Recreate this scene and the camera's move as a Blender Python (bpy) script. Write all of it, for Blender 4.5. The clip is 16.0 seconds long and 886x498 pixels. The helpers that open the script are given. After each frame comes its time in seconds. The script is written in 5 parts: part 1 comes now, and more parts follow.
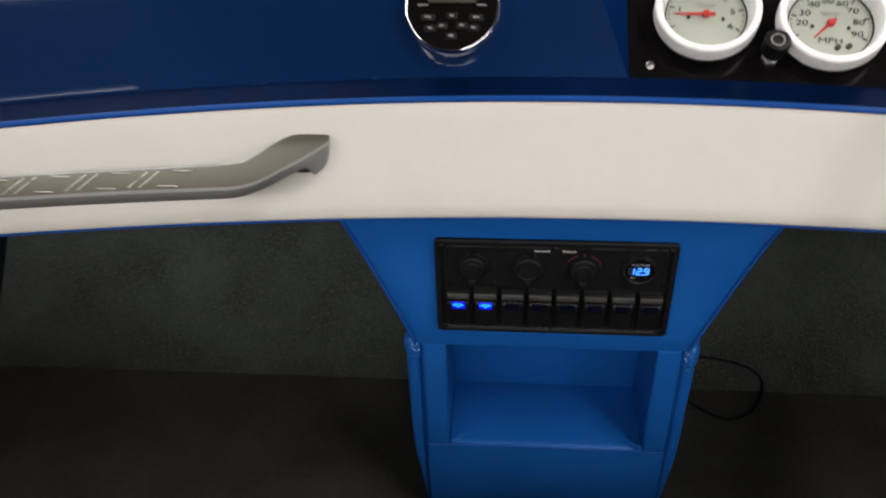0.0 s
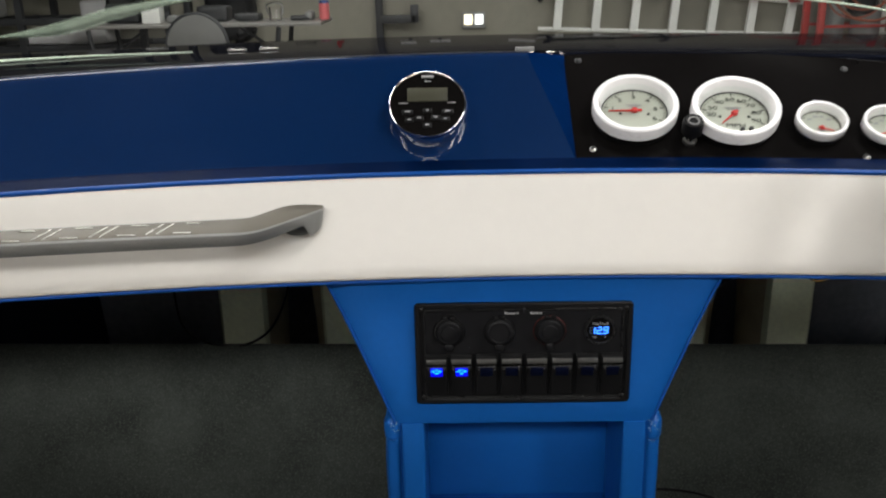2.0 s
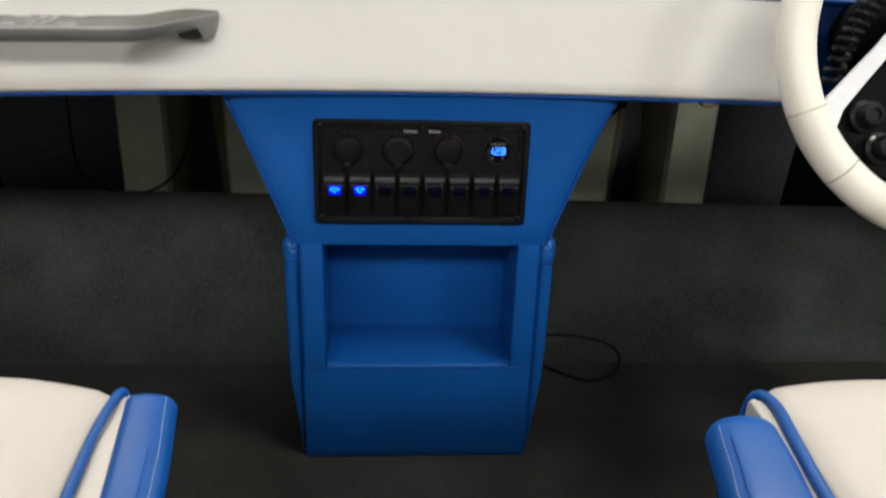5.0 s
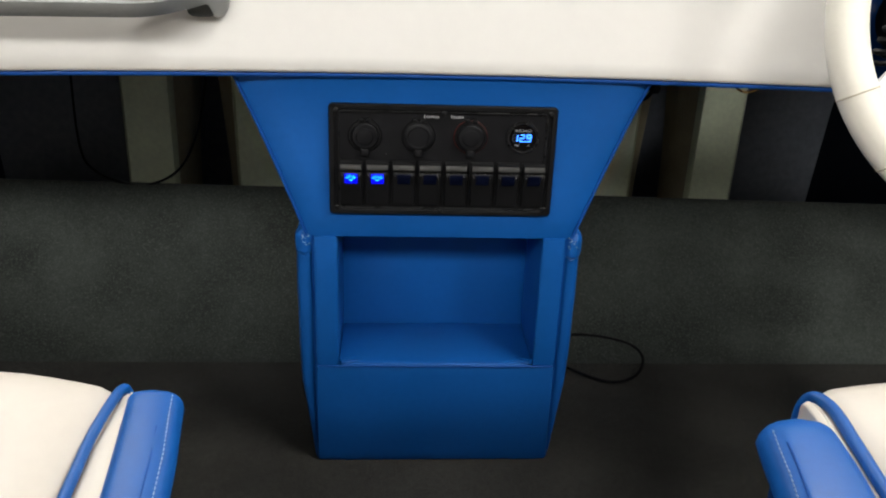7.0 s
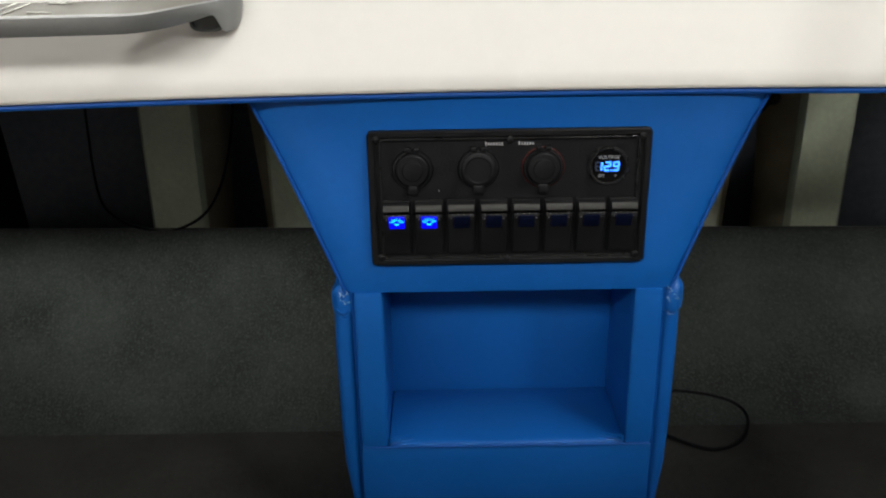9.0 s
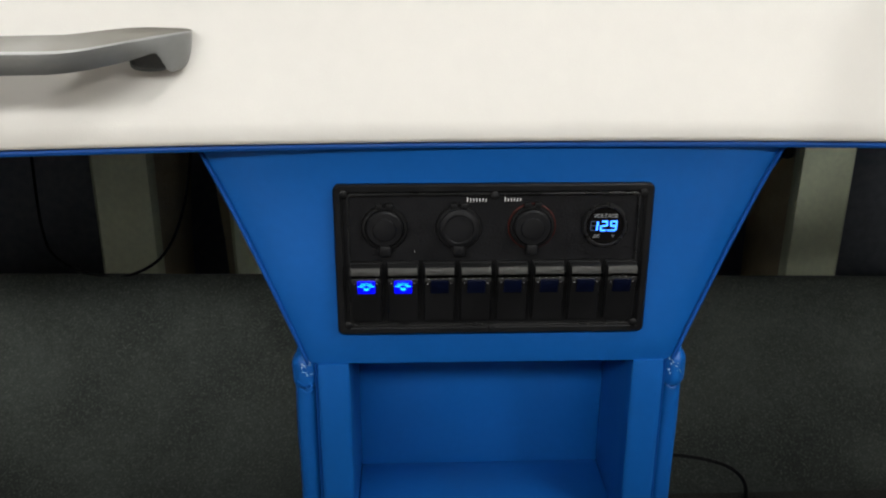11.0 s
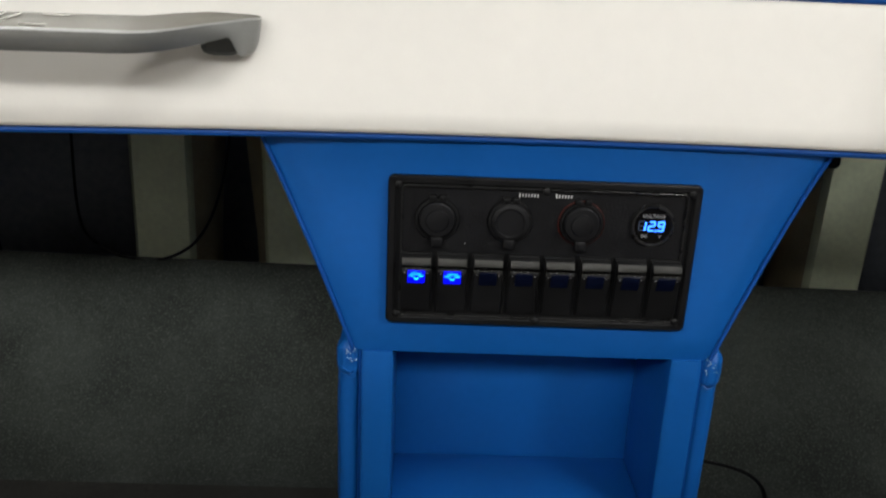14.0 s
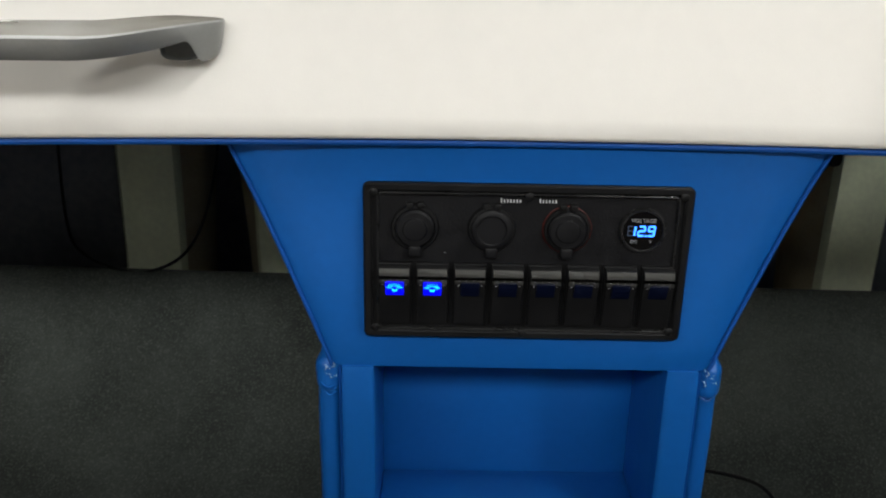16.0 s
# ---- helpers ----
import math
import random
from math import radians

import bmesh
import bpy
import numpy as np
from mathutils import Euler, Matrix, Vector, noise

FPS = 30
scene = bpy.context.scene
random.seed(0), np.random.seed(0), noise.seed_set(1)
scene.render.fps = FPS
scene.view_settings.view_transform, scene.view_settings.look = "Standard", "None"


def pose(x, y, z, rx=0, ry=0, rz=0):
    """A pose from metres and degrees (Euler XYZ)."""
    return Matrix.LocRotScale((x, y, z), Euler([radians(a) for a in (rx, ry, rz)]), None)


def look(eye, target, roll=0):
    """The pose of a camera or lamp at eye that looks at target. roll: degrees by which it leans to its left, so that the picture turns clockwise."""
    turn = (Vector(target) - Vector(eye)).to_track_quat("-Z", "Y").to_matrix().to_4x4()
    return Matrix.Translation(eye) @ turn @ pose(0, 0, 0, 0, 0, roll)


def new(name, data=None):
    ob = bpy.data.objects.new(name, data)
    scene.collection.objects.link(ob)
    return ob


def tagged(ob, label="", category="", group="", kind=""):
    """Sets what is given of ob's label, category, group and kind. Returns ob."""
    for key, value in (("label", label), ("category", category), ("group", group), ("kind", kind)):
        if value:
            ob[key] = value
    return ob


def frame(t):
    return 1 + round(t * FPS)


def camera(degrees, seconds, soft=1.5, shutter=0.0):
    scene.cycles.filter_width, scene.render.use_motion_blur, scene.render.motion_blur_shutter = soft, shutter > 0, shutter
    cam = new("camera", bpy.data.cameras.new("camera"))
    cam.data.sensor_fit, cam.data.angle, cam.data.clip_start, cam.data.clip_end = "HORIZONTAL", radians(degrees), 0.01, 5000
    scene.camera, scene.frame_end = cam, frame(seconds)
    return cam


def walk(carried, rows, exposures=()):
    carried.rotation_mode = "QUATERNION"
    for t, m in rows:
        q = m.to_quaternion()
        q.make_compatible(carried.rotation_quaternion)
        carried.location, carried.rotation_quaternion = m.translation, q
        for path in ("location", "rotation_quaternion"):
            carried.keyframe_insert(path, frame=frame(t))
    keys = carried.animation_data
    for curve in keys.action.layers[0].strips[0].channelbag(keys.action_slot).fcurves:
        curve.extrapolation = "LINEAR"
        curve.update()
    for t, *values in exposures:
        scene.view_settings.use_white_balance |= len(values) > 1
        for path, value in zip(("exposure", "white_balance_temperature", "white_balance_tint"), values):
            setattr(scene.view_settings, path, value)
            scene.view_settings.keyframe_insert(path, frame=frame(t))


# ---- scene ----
cam = camera(54.0, 16.0, soft=2.0, shutter=0.5)
PATH = [
    (0, (-0.047, -0.735, 1.03), (-0.206, 0.843, -0.189), -2.2),
    (0.5, (-0.06, -0.683, 0.911), (-0.141, 0.963, -0.223), -3.1),
    (1, (-0.067, -0.693, 0.826), (-0.099, 1.09, -0.078), -2.2),
    (1.5, (-0.049, -0.818, 0.833), (-0.108, 1.034, 0.079), -2.3),
    (2, (-0.076, -0.951, 0.854), (-0.113, 0.954, 0.236), -1.17),
    (2.5, (-0.068, -1.013, 0.854), (-0.094, 0.908, 0.277), -1.17),
    (3, (-0.071, -1.071, 0.86), (-0.078, 0.861, 0.321), -0.71),
    (3.5, (-0.075, -1.05, 0.837), (0.005, 0.862, 0.27), 0.71),
    (4, (-0.076, -1.04, 0.813), (0.06, 0.852, 0.18), 1.6),
    (4.5, (-0.053, -1.018, 0.779), (0.076, 0.849, 0.073), 1.4),
    (5, (-0.048, -0.997, 0.746), (0.091, 0.834, -0.046), 2.0),
    (5.2, (-0.045, -0.988, 0.731), (0.093, 0.831, -0.088), 2.3),
    (7.3, (-0.066, -0.937, 0.704), (0.051, 0.906, -0.063), 2.1),
    (7.5, (-0.069, -0.925, 0.695), (0.029, 0.926, -0.056), 2.1),
    (8, (-0.072, -0.889, 0.682), (0.016, 0.962, -0.07), 2.2),
    (8.5, (-0.071, -0.822, 0.682), (-0.032, 1.04, -0.046), 0.3),
    (9, (-0.064, -0.765, 0.667), (-0.061, 1.095, -0.069), -0.9),
    (9.2, (-0.064, -0.725, 0.663), (-0.071, 1.136, -0.071), -0.9),
    (11.3, (-0.065, -0.663, 0.668), (0.006, 1.216, -0.012), 0.3),
    (11.5, (-0.066, -0.66, 0.665), (0.008, 1.22, -0.012), 0.4),
    (12, (-0.065, -0.661, 0.668), (0.018, 1.222, -0.002), 0.9),
    (12.5, (-0.077, -0.673, 0.667), (0.003, 1.212, 0.004), 1.6),
    (13, (-0.08, -0.674, 0.674), (-0.001, 1.213, 0.018), 2.0),
    (13.5, (-0.098, -0.685, 0.687), (-0.025, 1.205, 0.037), 2.4),
    (14, (-0.105, -0.684, 0.662), (-0.045, 1.197, -0.014), 2.6),
    (14.5, (-0.096, -0.641, 0.653), (-0.038, 1.232, -0.047), 2.7),
    (15, (-0.079, -0.615, 0.648), (-0.005, 1.259, -0.045), 1.9),
    (15.5, (-0.082, -0.634, 0.663), (-0.008, 1.242, -0.024), 1.4),
    (16, (-0.073, -0.65, 0.657), (-0.056, 1.233, -0.016), 1.2),
]
EXPOSURE = [(0, 0.55, 6600, 12.5), (0.5, 0.68, 6580, 12), (1, 0.80, 6500, 10.5), (1.5, 0.79, 6500, 10), (2, 0.70, 6500, 10), (2.5, 0.64, 6500, 10.5), (3.5, 0.50, 6500, 10), (4, 0.46, 6500, 10),
            (4.5, 0.54, 6490, 10), (5, 0.67, 6480, 9.5), (7.5, 0.96, 6480, 9.5), (9, 0.92, 6450, 8.5), (12, 0.91, 6430, 8.5), (14, 0.85, 6450, 8.5), (16, 0.86, 6420, 8.0)]
walk(cam, [(t, look(eye, target, roll)) for t, eye, target, roll in PATH], EXPOSURE)

# ---------------------------------------------------------------- light
world = bpy.data.worlds.new("garage_air")
world.use_nodes = True
world.node_tree.nodes["Background"].inputs[0].default_value = (0.9, 0.95, 1.0, 1)
world.node_tree.nodes["Background"].inputs[1].default_value = 0.04
scene.world = world
TUBES = [(-1.53, -0.83, 2.72), (1.20, -0.75, 2.72), (3.8, -0.5, 2.72), (-2.6, -3.55, 2.72), (0.0, -3.55, 2.72), (3.1, -3.55, 2.72), (-1.4, 1.5, 2.72), (1.5, 1.5, 2.72), (-1.4, 4.1, 2.72), (1.6, 4.1, 2.72)]
POWER = [1.6, 20, 19, 60, 50, 60, 38, 34, 9, 5]
for (lx, ly, lz), watts in zip(TUBES, POWER):
    lamp = bpy.data.lights.new("tube_light", "AREA")
    lamp.shape, lamp.size, lamp.size_y, lamp.energy, lamp.color = "RECTANGLE", (0.8 if ly < -1 and lx > 1 else 2.3 if ly < -1 else 1.4 if ly > 1 or lx < 0 else 0.3), (0.9 if ly < -1 else 1.2 if ly > 1 or lx > 0 else 0.08), watts, (1.0, 0.988, 0.955)
    ob = new("tube_light", lamp)
    ob.matrix_basis = pose(lx, ly, lz - 0.075)


# ---------------------------------------------------------------- materials
def mat(name, col, rough=0.5, metal=0.0, var=0.12, vscale=12.0, bump=0.0, bscale=250.0, coat=0.0, speck=None,
        spec=0.5, rvar=0.08, bdist=0.002, sheen=0.0):
    """A surface with slow colour variation, fine specks, fine relief and uneven gloss."""
    m = bpy.data.materials.new(name)
    m.use_nodes = True
    nt = m.node_tree
    b = nt.nodes["Principled BSDF"]
    N, L = nt.nodes.new, nt.links.new
    tc = N("ShaderNodeTexCoord")

    def noise_at(scale, detail=4.0):
        n = N("ShaderNodeTexNoise")
        n.inputs["Scale"].default_value, n.inputs["Detail"].default_value = scale, detail
        L(tc.outputs["Object"], n.inputs["Vector"])
        return n.outputs["Fac"]

    def ramp(src, lo, hi):
        r = N("ShaderNodeMapRange")
        r.inputs["From Min"].default_value, r.inputs["From Max"].default_value = 0.3, 0.7
        r.inputs["To Min"].default_value, r.inputs["To Max"].default_value = lo, hi
        L(src, r.inputs["Value"])
        return r.outputs["Result"]

    slow = noise_at(vscale)
    fine = noise_at(vscale * 14, 2.0)
    v = N("ShaderNodeMath")
    v.operation = "MULTIPLY"
    L(ramp(slow, 1 - var, 1 + var), v.inputs[0])
    L(ramp(fine, 1 - var * 0.4, 1 + var * 0.4), v.inputs[1])
    mx = N("ShaderNodeVectorMath")
    mx.operation = "SCALE"
    mx.inputs[0].default_value = col
    L(v.outputs[0], mx.inputs["Scale"])
    colour = mx.outputs["Vector"]
    if speck:
        scol, sscale, lo, hi = speck
        s = N("ShaderNodeMapRange")
        s.inputs["From Min"].default_value, s.inputs["From Max"].default_value = lo, hi
        L(noise_at(sscale, 2.0), s.inputs["Value"])
        sm = N("ShaderNodeMix")
        sm.data_type = "RGBA"
        L(s.outputs["Result"], sm.inputs["Factor"])
        L(colour, sm.inputs["A"])
        sm.inputs["B"].default_value = (*scol, 1)
        colour = sm.outputs["Result"]
    L(colour, b.inputs["Base Color"])
    L(ramp(slow, max(rough - rvar, 0.02), min(rough + rvar, 1.0)), b.inputs["Roughness"])
    b.inputs["Metallic"].default_value = metal
    b.inputs["Specular IOR Level"].default_value = spec
    b.inputs["Coat Weight"].default_value = coat
    b.inputs["Coat Roughness"].default_value = 0.04
    b.inputs["Sheen Weight"].default_value = sheen
    if bump:
        bp = N("ShaderNodeBump")
        bp.inputs["Strength"].default_value, bp.inputs["Distance"].default_value = bump, bdist
        L(noise_at(bscale, 3.0), bp.inputs["Height"])
        L(bp.outputs["Normal"], b.inputs["Normal"])
    return m


def glow(name, col, strength):
    m = bpy.data.materials.new(name)
    m.use_nodes = True
    b = m.node_tree.nodes["Principled BSDF"]
    b.inputs["Base Color"].default_value = (*[c * 0.3 for c in col], 1)
    b.inputs["Emission Color"].default_value, b.inputs["Emission Strength"].default_value = (*col, 1), strength
    return m


def clear(name):
    m = bpy.data.materials.new(name)
    m.use_nodes = True
    b = m.node_tree.nodes["Principled BSDF"]
    b.inputs["Base Color"].default_value = (1, 1, 1, 1)
    b.inputs["Transmission Weight"].default_value, b.inputs["IOR"].default_value = 1.0, 1.49
    b.inputs["Roughness"].default_value = 0.0
    return m


BLUE_VINYL = mat("blue_vinyl", (0.0046, 0.095, 0.376), 0.42, spec=0.36, var=0.07, vscale=9, bump=0.25, bscale=900, bdist=0.0004)
BLUE_PIPING = mat("blue_piping", (0.005, 0.066, 0.30), 0.5, spec=0.2, var=0.05, vscale=30)
WHITE_VINYL = mat("white_vinyl", (0.670, 0.645, 0.608), 0.5, var=0.025, vscale=5, bump=0.2, bscale=800, bdist=0.0004)
CREAM_VINYL = mat("cream_vinyl", (0.66, 0.60, 0.525), 0.46, var=0.03, vscale=6, bump=0.2, bscale=800, bdist=0.0004)
GELCOAT = mat("blue_flake_gelcoat", (0.0006, 0.0130, 0.058), 0.42, spec=0.05, var=0.06, vscale=6, coat=0.38,
              speck=((0.0012, 0.020, 0.085), 1800, 0.55, 0.80))
GEL_MATT = mat("unpolished_blue_gelcoat", (0.0009, 0.012, 0.060), 0.7, spec=0.0, var=0.12, vscale=9)
STRIP_DARK = mat("navy_gelcoat_dark_reflection", (0.0006, 0.006, 0.030), 0.4, spec=0.01, var=0.15, vscale=14)
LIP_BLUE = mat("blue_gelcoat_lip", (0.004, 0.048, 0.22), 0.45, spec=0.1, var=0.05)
DECK = mat("navy_deck_gelcoat", (0.005, 0.006, 0.011), 0.06, var=0.2, spec=0.12, rvar=0.03, vscale=4)
dn, dl = DECK.node_tree.nodes, DECK.node_tree.links
sheen_mix, deck_gloss, lw = dn.new("ShaderNodeMixShader"), dn.new("ShaderNodeBsdfGlossy"), dn.new("ShaderNodeFresnel")
deck_gloss.inputs["Color"].default_value, deck_gloss.inputs["Roughness"].default_value = (0.42, 0.41, 0.42, 1), 0.05
lw.inputs["IOR"].default_value = 1.35
dn["Principled BSDF"].inputs["Specular IOR Level"].default_value = 0.0
for a, b in ((lw.outputs[0], sheen_mix.inputs[0]), (dn["Principled BSDF"].outputs[0], sheen_mix.inputs[1]), (deck_gloss.outputs[0], sheen_mix.inputs[2]), (sheen_mix.outputs[0], dn["Material Output"].inputs["Surface"])):
    dl.new(a, b)
BLACK_GLOSS = mat("black_acrylic", (0.005, 0.0045, 0.0045), 0.10, spec=0.05, var=0.2, vscale=8, rvar=0.03)
BLACK_SATIN = mat("black_satin_plastic", (0.0075, 0.0075, 0.0080), 0.45, spec=0.16, var=0.2, vscale=40, bump=0.15, bscale=700, bdist=0.0004)
BLACK_WEAVE = mat("black_textured_plastic", (0.0055, 0.0055, 0.0065), 0.55, spec=0.2, var=0.25, vscale=90, bump=0.6, bscale=450, bdist=0.0006)
POD_BLACK = mat("black_moulded_bracket", (0.0030, 0.0030, 0.0035), 0.5, spec=0.06, var=0.2, vscale=40)
BLACK_EDGE = mat("polished_black_edge", (0.012, 0.012, 0.012), 0.30, spec=0.5, var=0.2, vscale=60)
EDGE_GREY = mat("acrylic_rim_glint", (0.22, 0.22, 0.23), 0.3, var=0.5, vscale=30)
FRAY = mat("frayed_vinyl_with_glints", (0.20, 0.33, 0.52), 0.35, var=0.25, vscale=160, bump=0.4, bscale=300)
BLACK_RUBBER = mat("black_rubber", (0.006, 0.006, 0.007), 0.55, spec=0.2, var=0.2, vscale=60)
RED_LED = glow("red_led_ring", (0.22, 0.02, 0.008), 0.04)
GREY_KEY = mat("rocker_top_sheen", (0.058, 0.057, 0.053), 0.42, var=0.1, vscale=80)
DARK_LENS = mat("dark_blue_lens", (0.0014, 0.0030, 0.014), 0.4, spec=0.2, var=0.1, vscale=80)
BLUE_LED = glow("blue_led", (0.0, 0.0, 0.62), 1.0)
WHITE_LED = glow("blue_white_led", (0.01, 0.36, 1.0), 1.9)
DISPLAY = glow("blue_display", (0.035, 0.19, 1.0), 2.6)
DIM_SEG = mat("unlit_segment", (0.05, 0.07, 0.12), 0.4)
PRINT = mat("white_print", (0.74, 0.74, 0.74), 0.6, var=0.05)
DIM_PRINT = mat("grey_print", (0.30, 0.30, 0.31), 0.6, var=0.05)
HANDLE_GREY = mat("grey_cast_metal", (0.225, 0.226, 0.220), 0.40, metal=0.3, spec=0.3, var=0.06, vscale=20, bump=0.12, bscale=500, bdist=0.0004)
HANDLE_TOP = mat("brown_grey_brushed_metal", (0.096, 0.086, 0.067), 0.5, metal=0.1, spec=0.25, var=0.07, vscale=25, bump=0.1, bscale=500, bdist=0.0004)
HANDLE_DARK = mat("shaded_cast_metal", (0.095, 0.100, 0.096), 0.6, var=0.15, vscale=60)
HANDLE_WORN = mat("bare_raised_metal", (0.66, 0.64, 0.60), 0.32, metal=0.5, var=0.1, vscale=60)
CHROME = mat("chrome", (0.75, 0.76, 0.78), 0.10, metal=1.0, var=0.04, rvar=0.04)
STEEL = mat("screw_steel", (0.36, 0.355, 0.34), 0.36, metal=1.0, var=0.1, vscale=200)
ALU = mat("brushed_aluminium", (0.66, 0.66, 0.68), 0.5, metal=0.35, var=0.05, vscale=30)
GAUGE_WHITE = mat("white_bezel_paint", (0.84, 0.83, 0.84), 0.30, var=0.02, vscale=40, coat=0.4)
DIAL = mat("dial_white", (0.40, 0.41, 0.355), 0.55, var=0.03, vscale=40)
DIAL_INK = mat("dial_ink", (0.03, 0.03, 0.03), 0.6)
RED = mat("red_pointer", (0.50, 0.018, 0.015), 0.45, var=0.05)
LCD = mat("lcd_olive", (0.045, 0.045, 0.030), 0.5, spec=0.2, var=0.06, vscale=60)
RIM_WHITE = mat("ivory_wheel_leather", (0.84, 0.80, 0.70), 0.42, var=0.03, vscale=20, bump=0.1, bscale=900, bdist=0.0003)
SEAM = mat("seam_thread", (0.45, 0.40, 0.30), 0.7)
STITCH = mat("pale_stitch_thread", (0.30, 0.42, 0.66), 0.7)
FLOOR_CARPET = mat("brown_black_cockpit_carpet", (0.036, 0.035, 0.031), 0.97, var=0.38, vscale=8, bump=0.8, bscale=700, bdist=0.002,
                   speck=((0.074, 0.066, 0.053), 400, 0.50, 0.82), spec=0.1, sheen=0.1)
CARPET = mat("charcoal_marine_carpet", (0.057, 0.065, 0.059), 0.97, var=0.32, vscale=9, bump=0.7, bscale=900, bdist=0.002,
             speck=((0.125, 0.140, 0.120), 350, 0.50, 0.82), spec=0.1, sheen=0.1)
RIB = mat("pale_green_fibreglass", (0.68, 0.74, 0.54), 0.6, var=0.14, vscale=9, bump=0.3, bscale=120)
RIB_EDGE = mat("brown_resin", (0.33, 0.29, 0.19), 0.6, var=0.2, vscale=18)
DARK_HULL = mat("dark_bilge_paint", (0.20, 0.22, 0.26), 0.7, var=0.3, vscale=5)
HULL_BLUE = mat("hull_gelcoat", (0.016, 0.020, 0.030), 0.6, spec=0.2)
PLASTER = mat("beige_block_wall", (0.245, 0.23, 0.19), 0.9, var=0.10, vscale=1.4, bump=0.3, bscale=60, bdist=0.004)
CEIL = mat("dim_ceiling_board", (0.22, 0.21, 0.20), 0.9, var=0.06, vscale=1.0)
CONCRETE = mat("garage_concrete", (0.22, 0.21, 0.19), 0.85, var=0.2, vscale=1.6, bump=0.2, bscale=90)
WHITE_PAINT = mat("white_enamel", (0.78, 0.78, 0.76), 0.4, var=0.05)
TUBE_GLOW = glow("fluorescent_tube", (1.0, 0.99, 0.93), 6.0)
DARK_STEEL = mat("dark_painted_steel", (0.022, 0.023, 0.026), 0.5, var=0.2, vscale=6)
BENCH_TOP = mat("bench_laminate", (0.20, 0.19, 0.18), 0.45, var=0.12, vscale=4)
RED_PAINT = mat("red_rack_enamel", (0.40, 0.04, 0.035), 0.45, var=0.15, vscale=10)
ORANGE_HOSE = mat("rust_orange_hose", (0.24, 0.065, 0.035), 0.5, var=0.1)
GREY_PLASTIC = mat("grey_plastic", (0.20, 0.20, 0.20), 0.5, var=0.12, vscale=5)
PALE_BIN = mat("pale_grey_bin", (0.46, 0.45, 0.46), 0.5, var=0.12, vscale=5)
DARK_WALL = mat("darkened_unseen_wall", (0.10, 0.095, 0.085), 0.85, var=0.2, vscale=1.5)
GREY_FABRIC = mat("grey_fabric", (0.13, 0.128, 0.125), 0.85, var=0.1, vscale=20, bump=0.3, bscale=300)
PINK_CAN = mat("pink_can_print", (0.72, 0.16, 0.17), 0.35, metal=0.2, var=0.08)
NAVY_CAN = mat("navy_can_band", (0.03, 0.06, 0.20), 0.35, metal=0.3)
CARD = mat("white_card", (0.75, 0.75, 0.73), 0.7, var=0.04)
LAMP_WARM = glow("warm_lamp_face", (1.0, 0.86, 0.62), 1.6)
LAMP_WHITE = glow("white_lamp_face", (0.95, 0.95, 0.95), 1.3)
PLEXI = bpy.data.materials.new("clear_acrylic")
PLEXI.use_nodes = True
pn = PLEXI.node_tree.nodes
pn.remove(pn["Principled BSDF"])
see, gloss, mixer, fres = pn.new("ShaderNodeBsdfTransparent"), pn.new("ShaderNodeBsdfGlossy"), pn.new("ShaderNodeMixShader"), pn.new("ShaderNodeFresnel")
see.inputs["Color"].default_value = (0.93, 0.96, 0.94, 1)
gloss.inputs["Roughness"].default_value = 0.03
fres.inputs["IOR"].default_value = 1.32
for a, b in ((fres.outputs[0], mixer.inputs[0]), (see.outputs[0], mixer.inputs[1]), (gloss.outputs[0], mixer.inputs[2]), (mixer.outputs[0], pn["Material Output"].inputs["Surface"])):
    PLEXI.node_tree.links.new(a, b)

# ---------------------------------------------------------------- mesh helpers
INV = {}


def thing(name, label, category, at=(0, 0, 0), group="", kind="", m=None):
    """An Empty at the base of a thing; its parts hang from it."""
    ob = new(name)
    ob.empty_display_size = 0.02
    ob.matrix_basis = m if m is not None else Matrix.Translation(at)
    INV[ob.name] = ob.matrix_basis.inverted()
    return tagged(ob, label, category, group, kind)


def mesh_of(bm, name, material, sharp=38):
    bmesh.ops.recalc_face_normals(bm, faces=bm.faces)
    me = bpy.data.meshes.new(name)
    bm.to_mesh(me)
    bm.free()
    for p in me.polygons:
        p.use_smooth = True
    me.set_sharp_from_angle(angle=radians(sharp))
    for one in (material if isinstance(material, (list, tuple)) else [material]):
        me.materials.append(one)
    return me


def part(name, bm, material, parent, label="", local=False, sharp=38):
    """One mesh under a thing or under a part; the bmesh is in world places unless local."""
    root = parent
    while root.parent:
        root = root.parent
    if not local and root.name in INV:
        bm.transform(INV[root.name])
    ob = new(name, mesh_of(bm, name, material, sharp))
    ob.parent = parent
    return tagged(ob, label) if label else ob


def solo(name, bm, material, label, category, group="", kind="", sharp=38):
    """A thing of one mesh."""
    return tagged(new(name, mesh_of(bm, name, material, sharp)), label, category, group, kind)


